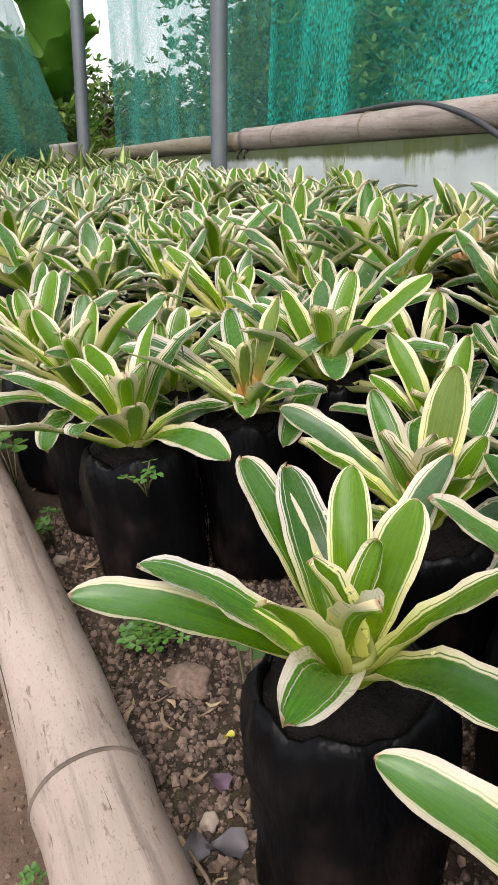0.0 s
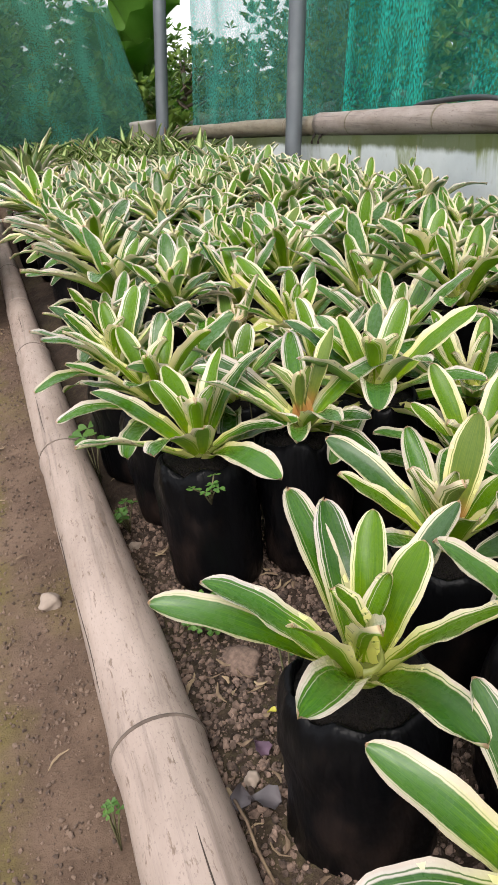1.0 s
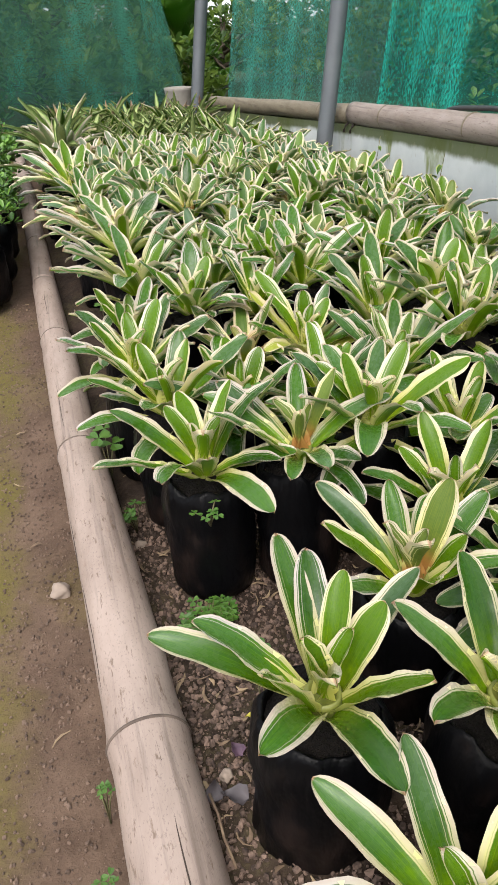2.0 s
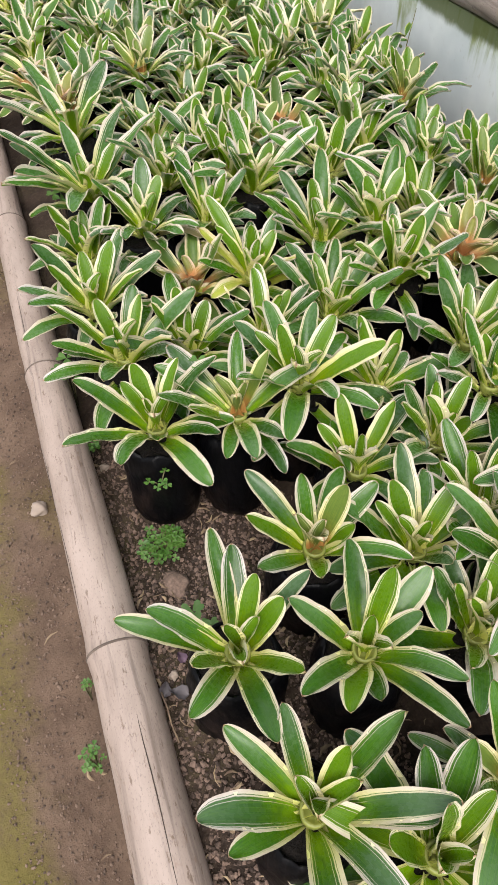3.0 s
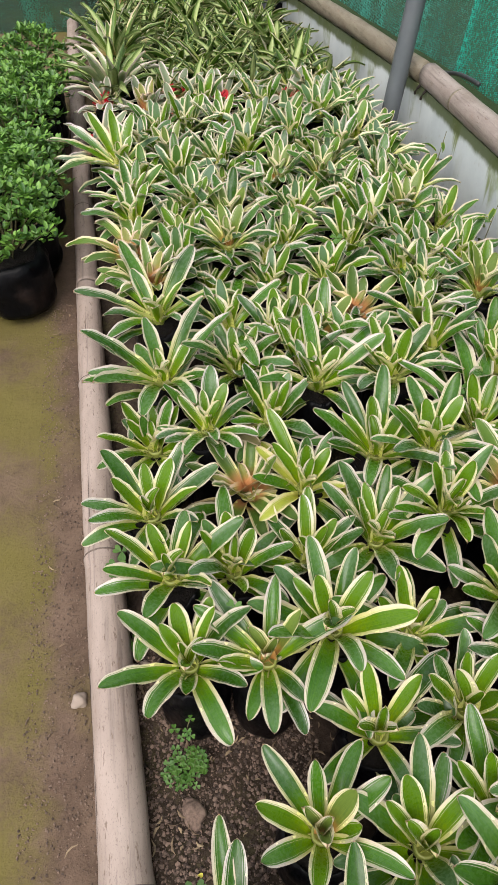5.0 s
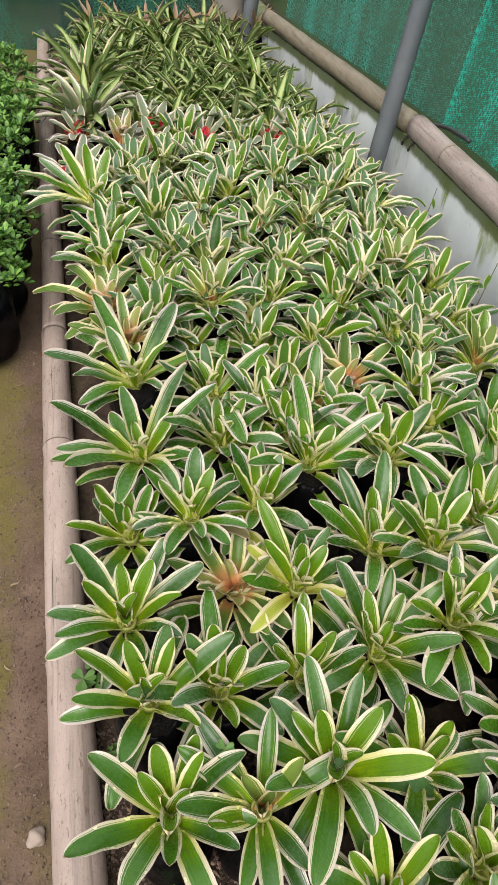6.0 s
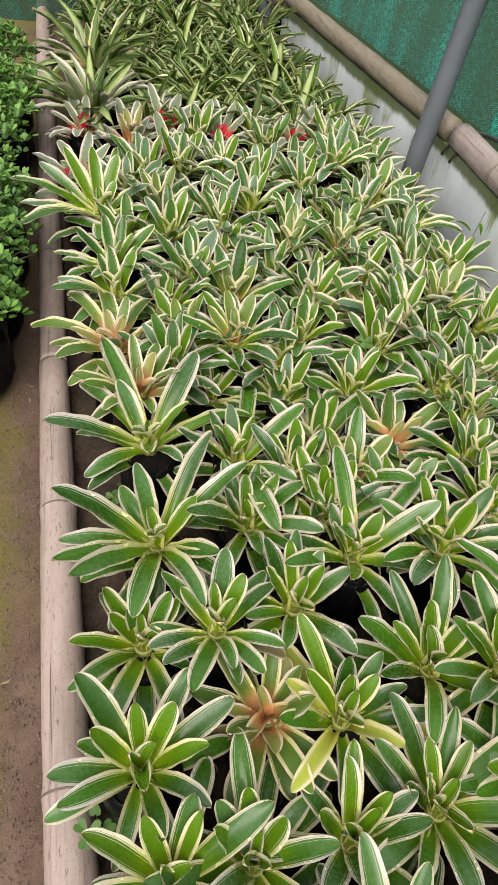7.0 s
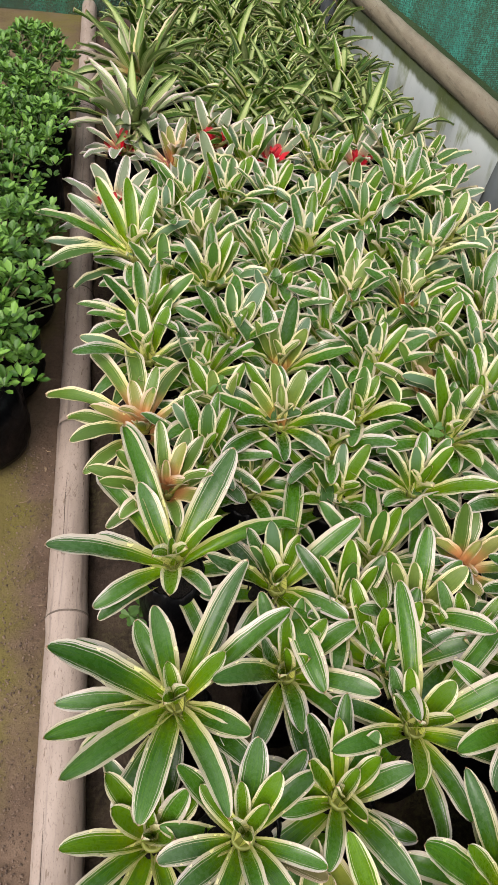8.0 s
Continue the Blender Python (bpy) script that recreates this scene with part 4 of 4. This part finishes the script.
for j in range(26):
    for i in range(10):
        x, y = 0.14 + 0.122 * i + (0.06 if j % 2 else 0) + rnd.uniform(-0.015, 0.015), 0.02 + 0.108 * j + rnd.uniform(-0.02, 0.02)
        if x < along_wall(y) - 0.13 - 0.10 * max(0.0, 1.3 - y) and y < 2.70 and not (x < 0.36 and 0.25 < y < 0.6) and not (x < 0.6 and y < 0.45) and all(math.hypot(x - a, y - b) > (0.090 if y > 1.2 else 0.104) for a, b in taken + more):
            more.append((x, y))
for i, (x, y) in enumerate(FRONT + MIDDLE + BACK + more):
    bromeliad(x, y, rnd.uniform(0.205, 0.250), rnd.uniform(0.88, 1.06) * (1.06 if y > 1.75 else 1.0), style=STYLE.get((x, y), "tinge" if rnd.random() < 0.12 else "green"))
for i, (x, y) in enumerate([(0.364, 2.763), (0.798, 2.881), (0.540, 2.888), (0.244, 2.860), (0.096, 2.954), (0.366, 2.988), (0.075, 2.620), (0.690, 2.800), (0.905, 2.800), (1.000, 2.720), (0.460, 2.860), (0.660, 2.930), (0.900, 2.930), (1.010, 2.860)]):
    bromeliad(x, y, 0.222, 1.02, style="rosy" if x == 0.244 else "red" if i < 7 else "green")


# ---- thin-leaved rosettes at the far end ----
def strap_rosette(x, y, seed, n=34, length=0.26, top=0.34, skins=None, label="olive green bromeliad with thin arching strap leaves in a black bag"):
    rnd = random.Random(seed)
    pot = thing("strap_bromeliad", pose(x, y, 0), label, "bromeliad", "thin-leaved bromeliads")
    part("grow_bag", rnd.choice(BAGS), pot)
    part("potting_soil", rnd.choice(SOILS), pot)
    for i in range(n):
        f = i / (n - 1)
        elev = 6 + 52 * f ** 0.9 + rnd.uniform(-10, 10)
        me = rnd.choice(THIN[max(0, min(2, int(2.6 - elev / 30)))])
        reach = length * (1.4 if rnd.random() < 0.1 else 1.0)
        ob = part("leaf", me, pot, leaf_pose(i * 137.5 + rnd.uniform(-25, 25), elev, reach * rnd.uniform(0.7, 1.1), min(length, 0.25) * 1.0, (0, 0, 0.170), rnd.uniform(-30, 30)))
        skin = leaf_thin_pale if reach > length else rnd.choice(skins or [leaf_thin, leaf_thin, leaf_thin, leaf_thin_pale, leaf_young])
        tint(ob, skin, skin)
    return pot


rnd = random.Random(11)
for j in range(12):
    for i in range(8):
        x, y = 0.16 + 0.135 * i + (0.065 if j % 2 else 0) + rnd.uniform(-0.03, 0.03), 3.06 + 0.13 * j + rnd.uniform(-0.03, 0.03)
        if x < along_wall(y) - 0.14 and y < 4.20 and not (x < 0.3 and y < 3.4):
            strap_rosette(x, y, 900 + j * 10 + i, 19, rnd.uniform(0.13, 0.20))
strap_rosette(0.125, 3.10, 801, 38, 0.26, skins=[leaf_silver, leaf_thin, leaf_thin, leaf_thin_pale], label="large bromeliad with long silvery striped leaves in a black bag")
strap_rosette(0.145, 3.47, 802, 38, 0.27, skins=[leaf_silver, leaf_thin, leaf_warm, leaf_thin_pale], label="large bromeliad with long silvery and orange-flushed leaves in a black bag")
for i in range(7):
    strap_rosette(0.2 + 0.14 * i, 4.32 + 0.05 * (i % 2), 850 + i, 22, 0.17, skins=[leaf_dead, leaf_dead, leaf_thin], label="half-dried brown bromeliad in a black bag at the bed's end")


# ---- small-leaved shrubs across the path ----
def leaf_cluster(bm, at, rnd, size):
    """A tuft of small oval leaves, each folded along its middle."""
    for k in range(7):
        a, e = rnd.random() * 6.28, rnd.uniform(0.1, 1.1)
        d = Vector((math.cos(a) * math.cos(e), math.sin(a) * math.cos(e), math.sin(e)))
        side = d.cross(Vector((0, 0, 1))).normalized()
        up = side.cross(d)
        L, W = size * rnd.uniform(0.7, 1.15), size * rnd.uniform(0.22, 0.31)
        p = at + d * size * 0.25
        m = [bm.verts.new(p), bm.verts.new(p + d * L * 0.6 - up * 0.08 * L), bm.verts.new(p + d * L)]
        for s in (-1, 1):
            e1 = bm.verts.new(p + d * L * 0.3 + side * s * W * 0.8 + up * 0.08 * L)
            e2 = bm.verts.new(p + d * L * 0.72 + side * s * W + up * 0.06 * L)
            q = [m[0], e1, e2, m[2], m[1]]
            bm.faces.new(q if s > 0 else q[::-1])


SHRUBS = []
for k in range(4):
    rs = random.Random(60 + k)
    crown, twigs = bmesh.new(), bmesh.new()
    for s in range(170):
        a, r = rs.random() * 6.28, 0.155 * math.sqrt(rs.random())
        z = 0.17 + (0.18 - 3.2 * r * r) * rs.random() ** 0.5 + 0.02 * noise.noise(Vector((math.cos(a) * 2, math.sin(a) * 2, k)))
        at = Vector((r * math.cos(a), r * math.sin(a), z))
        leaf_cluster(crown, at, rs, 0.025)
        if s % 6 == 0:
            t = tube([(0.2 * at.x, 0.2 * at.y, 0.15), (0.6 * at.x, 0.6 * at.y, 0.6 * z + 0.06), tuple(at)], 0.003, 5, 0.5)
            me = bpy.data.meshes.new("tmp")
            t.to_mesh(me)
            t.free()
            twigs.from_mesh(me)
            bpy.data.meshes.remove(me)
    SHRUBS.append((mesh_of("crown", crown, shrub_leaf), mesh_of("branchwork", twigs, stem_mat)))
rnd = random.Random(21)
for j in range(7):
    for i in range(3):
        x, y = -0.212 - 0.27 * i + rnd.uniform(-0.02, 0.015), 1.98 + 0.24 * j + rnd.uniform(-0.02, 0.02)
        shrub = thing("potted_shrub", pose(x, y, 0, 0, 0, rnd.uniform(0, 360)), "small-leaved bright green shrub in a black grow bag", "shrub", "shrubs across the path")
        c, t = rnd.choice(SHRUBS)
        grow = rnd.uniform(0.95, 1.12)
        part("crown", c, shrub, Matrix.Diagonal((1, 1, grow, 1)))
        part("branchwork", t, shrub, Matrix.Diagonal((1, 1, grow, 1)))
        part("grow_bag", rnd.choice(BAGS), shrub, Matrix.Diagonal((1.75, 1.75, 0.95, 1)))
        part("potting_soil", rnd.choice(SOILS), shrub, Matrix.Diagonal((1.75, 1.75, 0.95, 1)))

# ---- trees and foliage outside the net ----
def tree(x, y, height, spread, seed, label, mat=tree_leaf, clumps=120, leaf=0.10):
    rs = random.Random(seed)
    root = thing("tree", (x, y, -0.05), label, "tree", "trees outside")
    trunk = tube([(0.1 * math.sin(i), 0.08 * math.cos(i * 1.3), height * 0.7 * i / 8) for i in range(9)], 0.05 * height / 3, 10, 0.4)
    part("trunk", mesh_of("trunk", trunk, bark), root)
    limbs, crown = bmesh.new(), bmesh.new()
    for k in range(clumps):
        a, r = rs.random() * 6.28, spread * math.sqrt(rs.random())
        z = height * (0.18 + 0.82 * rs.random() ** 0.8) - 0.25 * r
        at = Vector((r * math.cos(a), r * math.sin(a), max(0.3, z)))
        if k % 8 == 0:
            t = tube([(0, 0, at.z * 0.6), (at.x * 0.5, at.y * 0.5, at.z * 0.85), tuple(at)], 0.025, 5, 0.3)
            me = bpy.data.meshes.new("tmp")
            t.to_mesh(me)
            t.free()
            limbs.from_mesh(me)
            bpy.data.meshes.remove(me)
        for q in range(5):
            leaf_cluster(crown, at + Vector((rs.gauss(0, 0.18), rs.gauss(0, 0.18), rs.gauss(0, 0.15))) * spread / 1.2, rs, leaf)
    part("branchwork", mesh_of("branchwork", limbs, bark), root)
    part("crown", mesh_of("crown", crown, mat), root)


tree(4.2, 5.2, 3.4, 1.5, 1, "leafy green tree standing outside the shade net")
tree(4.1, 6.5, 3.0, 1.0, 7, "slender leafy tree standing outside the shade net")
tree(5.6, 7.4, 3.6, 1.6, 2, "dense green tree standing behind the shade net")
tree(5.2, 2.6, 3.6, 1.7, 3, "dark green tree standing beyond the wall")
for k, (x, y) in enumerate([(5.3, 9.0), (6.6, 9.4), (7.2, 6.6), (7.6, 4.4), (7.8, 2.2), (7.6, 0.2), (8.2, 8.0)]):
    tree(x, y, 4.2, 1.7, 30 + k, "tall dense green tree in the woods outside", clumps=170, leaf=0.17)
for k in range(9):
    tree(3.7 + 0.5 * (k % 3), 0.6 + 1.05 * k, 1.35 + 0.25 * ((k * 7) % 3), 0.95, 60 + k, "leafy low bush growing outside the wall", clumps=105, leaf=0.08)
tree(0.2, 8.2, 1.7, 1.1, 4, "low bushy green tree behind the end net")
tree(-1.8, 7.4, 2.6, 1.5, 5, "bushy dark green tree behind the end net", clumps=200)
tree(-0.3, 9.6, 2.4, 1.3, 15, "bushy dark green tree behind the end net", clumps=200)
tree(2.4, 8.8, 0.95, 0.9, 6, "low rounded green bush far outside", clumps=70)
tree(3.4, 9.6, 1.05, 0.9, 8, "low rounded green bush far outside", clumps=70)
tree(0.1, 6.2, 1.25, 0.75, 16, "dense dark bush close behind the end net", clumps=150, leaf=0.08)
tree(-1.0, 6.5, 1.5, 0.9, 17, "dense dark bush close behind the end net", clumps=150, leaf=0.08)
tree(1.42, 7.5, 1.25, 0.5, 19, "slender bright green bush behind the end net", mat=banana_mat, clumps=90, leaf=0.09)
tree(1.0, 6.3, 0.7, 0.6, 9, "low dark bush just behind the end net", clumps=60)

# a broad-leaved plant whose leaves show over the sagging corner of the end net
broad = thing("broadleaf_plant", (1.42, 6.6, -0.02), "broad-leaved bright green plant behind the end net", "plant", "trees outside")
part("stem", mesh_of("stem", tube([(0, 0, 0), (0.03, 0, 0.4), (0.0, 0.05, 0.85)], 0.04, 10, 0.6), stem_mat), broad)
BROAD = [strap_mesh("leaf", 0.7 + 0.4 * k, 0.30, 0.5, [banana_mat, banana_mat], seed=400 + k, point=0.3) for k in range(2)]
for k, (az, elev, length) in enumerate([(200, 35, 0.75), (150, 50, 0.8), (250, 20, 0.7), (300, 40, 0.75), (340, 55, 0.7), (60, 60, 0.8), (110, 30, 0.7), (225, 62, 0.9), (185, 5, 0.6)]):
    part("leaf", BROAD[k % 2], broad, leaf_pose(az, elev, length, length, (0, 0, 0.5 + 0.04 * k)))
# ---- loose earth, stones, weeds and litter ----
def clods(name, n, box, sizes, mat, seed, label, keep=None):
    """Loose lumps scattered on the earth, joined into one."""
    rs = random.Random(seed)
    bm = bmesh.new()
    ico = bmesh.new()
    bmesh.ops.create_icosphere(ico, subdivisions=1, radius=1.0)
    shape = [v.co.copy() for v in ico.verts]
    faces = [[v.index for v in f.verts] for f in ico.faces]
    ico.free()
    for _ in range(n):
        x, y = rs.uniform(box[0], box[1]), rs.uniform(box[2], box[3])
        if keep and not keep(x, y):
            continue
        s = sizes[0] + (sizes[1] - sizes[0]) * rs.random() ** 2.8
        turn = Euler((rs.random() * 6, rs.random() * 6, rs.random() * 6)).to_matrix()
        z = earth_height(x, y) + s * 0.25
        vs = [bm.verts.new(Vector((x, y, z)) + turn @ Vector((p.x * s, p.y * s * rs.uniform(0.6, 1), p.z * s * 0.7)) * rs.uniform(0.62, 1.25)) for p in shape]
        for f in faces:
            bm.faces.new([vs[i] for i in f])
    return tagged(new(name, mesh_of(name, bm, mat, smooth=False)), label, "soil", kind="stuff")


clods("soil_clods", 26000, (0.03, 0.36, -0.1, 0.85), (0.0007, 0.0056), clod_mat, 1, "dry crumbly clods of pinkish-brown soil in the bed")
clods("path_grit", 9500, (-0.165, -0.020, -0.3, 2.0), (0.0007, 0.0036), grit_mat, 2, "fine grit and crumbs of earth beside the bamboo")
clods("path_crumbs", 220, (-0.6, -0.10, -0.3, 2.0), (0.0007, 0.0022), clod_mat, 5, "sparse crumbs of earth on the trodden path")


def litter(n, box, seed):
    rs = random.Random(seed)
    bm = bmesh.new()
    for _ in range(n):
        x, y = rs.uniform(box[0], box[1]), rs.uniform(box[2], box[3])
        a, L, w = rs.random() * 6.28, rs.uniform(0.006, 0.028), rs.uniform(0.0006, 0.0022)
        d, s = Vector((math.cos(a), math.sin(a), 0)), Vector((-math.sin(a), math.cos(a), 0))
        p = Vector((x, y, earth_height(x, y) + 0.004))
        rows = []
        for k in range(4):
            t = k / 3
            q = p + d * L * t + s * 0.2 * L * math.sin(t * 3) + Vector((0, 0, rs.uniform(0, 0.004)))
            ww = w * (0.3 + math.sin(t * 3.0))
            rows.append([bm.verts.new(q - s * ww), bm.verts.new(q + Vector((0, 0, 0.0012))), bm.verts.new(q + s * ww)])
        for r0, r1 in zip(rows, rows[1:]):
            for i in range(2):
                bm.faces.new((r0[i], r0[i + 1], r1[i + 1], r1[i]))
    return tagged(new("leaf_litter", mesh_of("leaf_litter", bm, litter_mat)), "bits of dry straw and dead leaf on the soil", "leaf litter", kind="stuff")


litter(380, (0.03, 0.40, -0.2, 1.0), 3)
litter(24, (-0.12, -0.03, -0.2, 2.0), 4)


def rock(name, x, y, size, seed, label, mat=stone_mat):
    rs = random.Random(seed)
    bm = bmesh.new()
    bmesh.ops.create_icosphere(bm, subdivisions=3, radius=1.0)
    for v in bm.verts:
        k = 0.75 + 0.35 * noise.noise(v.co * 1.3 + Vector((seed, 0, 0))) + 0.08 * noise.noise(v.co * 5)
        v.co = Vector((v.co.x * size[0], v.co.y * size[1], max(v.co.z, -0.4) * size[2])) * k
    ob = tagged(new(name, mesh_of(name, bm, mat)), label, "stone", "loose stones")
    placed(ob, pose(x, y, earth_height(x, y) + size[2] * 0.25, 0, 0, rs.uniform(0, 360)))


rock("stone", -0.063, 0.697, (0.022, 0.019, 0.017), 3, "pale angular stone lying against the bamboo pole")
rock("stone", 0.090, 0.309, (0.010, 0.009, 0.009), 5, "small pinkish stone on the loose soil")
rock("stone", 0.129, 0.460, (0.034, 0.028, 0.014), 7, "flat reddish-brown lump of hard soil in the bed", clod_mat)
rock("stone", 0.065, 0.738, (0.012, 0.010, 0.010), 11, "small grey stone beside the grow bags")


def trefoil(bm, at, size, tilt, turn, rs):
    """Three heart-shaped leaflets on one stalk tip, each creased along its middle."""
    rot = Euler((tilt, rs.uniform(-0.3, 0.3), turn)).to_matrix()
    for k in range(3):
        a = k * 2.094
        d, s = Vector((math.cos(a), math.sin(a), 0)), Vector((-math.sin(a), math.cos(a), 0))
        mid = [Vector((0, 0, 0)), d * 0.5 + Vector((0, 0, -0.04)), d * 0.86 + Vector((0, 0, -0.05))]
        m = [bm.verts.new(at + rot @ (p * size)) for p in mid]
        for sg in (-1, 1):
            rim = [d * 0.30 + s * sg * 0.26 + Vector((0, 0, 0.05)), d * 0.62 + s * sg * 0.46 + Vector((0, 0, 0.06)), d * 0.92 + s * sg * 0.40 + Vector((0, 0, 0.03)), d * 1.0 + s * sg * 0.18]
            r = [bm.verts.new(at + rot @ (p * size)) for p in rim]
            q1, q2 = [m[0], r[0], r[1], m[1]], [m[1], r[1], r[2], r[3], m[2]]
            bm.faces.new(q1 if sg > 0 else q1[::-1]), bm.faces.new(q2 if sg > 0 else q2[::-1])


def clover(x, y, z, size, n, reach, label, seed, root_z=0.0):
    """A small clover-like weed: thin stalks, each with one three-part leaf."""
    rs = random.Random(seed)
    root_z = root_z or earth_height(x, y)
    z = max(z, root_z + 0.012)
    weed = thing("clover_weed", (x, y, root_z), label, "weed", "clover weeds")
    for k in range(n):
        a, r = rs.random() * 6.28, reach * math.sqrt(rs.random())
        top = Vector((r * math.cos(a), r * math.sin(a), (z - root_z) * rs.uniform(0.75, 1.0)))
        bm = bmesh.new()
        trefoil(bm, top, size * rs.uniform(0.75, 1.1), rs.uniform(-0.4, 0.4), rs.random() * 6, rs)
        part("leaf", mesh_of("leaf", bm, clover_leaf, smooth=False), weed)
        part("stalk", mesh_of("stalk", tube([(0, 0, 0), (top.x * 0.4, top.y * 0.4, top.z * 0.6), tuple(top)], 0.0009, 5), stem_mat), weed)


clover(0.125, 0.527, 0.034, 0.0085, 58, 0.036, "low mat of tiny-leaved green clover on the soil", 1)
clover(0.133, 0.315, 0.205, 0.017, 3, 0.014, "clover with large soft green leaves under the rosette", 2)
clover(0.044, 0.904, 0.119, 0.021, 3, 0.040, "bright green clover leaning over the bamboo pole", 3)
clover(-0.038, 0.238, 0.040, 0.0065, 15, 0.016, "small bright green weed growing against the bamboo", 4)
clover(0.065, 0.773, 0.042, 0.010, 9, 0.030, "small clover seedlings between bamboo and grow bags", 5)
clover(0.140, 0.538, 0.203, 0.009, 5, 0.022, "tiny clover sprouting from the soil of a grow bag", 6, 0.168)
clover(-0.033, 0.337, 0.035, 0.006, 6, 0.010, "tiny green weed at the foot of the bamboo", 7)
clover(0.792, 1.112, 0.278, 0.028, 2, 0.020, "pale green clover leaves standing over the rosettes", 9)
clover(0.935, 1.867, 0.277, 0.028, 3, 0.030, "pale green clover leaves standing over the rosettes", 10)
clover(0.790, 1.850, 0.274, 0.026, 2, 0.025, "pale green clover leaves standing over the rosettes", 11)
clover(0.718, 1.770, 0.264, 0.024, 2, 0.018, "pale green clover leaves standing over the rosettes", 12)
clover(0.286, 1.886, 0.282, 0.024, 1, 0.005, "pale green clover leaf standing over the rosettes", 13)
clover(0.110, 1.490, 0.130, 0.020, 3, 0.018, "dark green clover in the shade between two rosettes", 14)
clover(0.836, 2.368, 0.281, 0.034, 2, 0.025, "broad green clover leaves standing over the rosettes", 15)
clover(0.073, 3.131, 0.288, 0.030, 3, 0.050, "green clover in front of the long-leaved bromeliads", 16)
clover(0.243, 0.683, 0.268, 0.017, 1, 0.004, "young yellow-green clover leaf over a rosette", 17)


def fallen_leaf(x, y, size, turn, label, mat):
    bm = bmesh.new()
    rows = []
    for i in range(8):
        t = i / 7
        w = 0.36 * math.sin(math.pi * t ** 0.6) ** 0.9 * (1 + 0.10 * math.sin(t * 17)) + 0.01
        rows.append([bm.verts.new(Vector((u * w, t - 0.5, 0.22 * abs(u) ** 1.5 + 0.12 * math.sin(t * 4 + u))) * size) for u in (-1, -0.5, 0, 0.5, 1)])
    for r0, r1 in zip(rows, rows[1:]):
        for i in range(4):
            bm.faces.new((r0[i], r0[i + 1], r1[i + 1], r1[i]))
    ob = tagged(new("fallen_leaf", mesh_of("fallen_leaf", bm, mat)), label, "dead leaf", "fallen leaves")
    placed(ob, pose(x, y, earth_height(x, y) + 0.010, 0, 6, turn))


fallen_leaf(0.090, 0.278, 0.028, 60, "dry grey-purple leaf lying on the loose soil", dead_leaf)
fallen_leaf(0.073, 0.289, 0.024, -20, "dry grey-purple leaf lying on the loose soil", dead_leaf)
fallen_leaf(0.106, 0.328, 0.020, 20, "small purple leaf lying on the loose soil", plain("purple_leaf", (0.060, 0.033, 0.052), (0.11, 0.060, 0.088), 30.0, 0.6))
fallen_leaf(0.131, 0.367, 0.009, 80, "tiny yellow leaf lying on the loose soil", plain("yellow_leaf", (0.40, 0.36, 0.03), (0.50, 0.45, 0.06), 30.0, 0.6))
twig = thing("twig", None, "thin pale dry twig on the soil beside the bamboo", "twig")
part("stick", mesh_of("stick", tube([(0.067, 0.285, 0.058), (0.070, 0.262, 0.062), (0.070, 0.24, 0.060), (0.074, 0.215, 0.055)], 0.0014, 6), litter_mat), twig)

# dry weeds rooted at the wall's foot
for x, y, h, s in ((1.12, 2.22, 0.33, 1), (1.10, 1.76, 0.34, 3)):
    rs = random.Random(s)
    weed = thing("dry_weed", (x, y, 0), "thin dried weed stalk standing against the wall", "weed", "dry weeds at the wall")
    tip = Vector((0.05, rs.uniform(-0.05, 0.05), h))
    part("stalk", mesh_of("stalk", tube([(0, 0, 0), tip * 0.5 + Vector((0.015, 0, 0)), tuple(tip)], 0.0022, 5, 0.5), stem_mat), weed)
    for k in range(5):
        t = 0.5 + 0.1 * k
        part("leaf", rs.choice(THIN[1]), weed, leaf_pose(rs.uniform(0, 360), rs.uniform(-30, 40), 0.05, 0.10, tip * t))
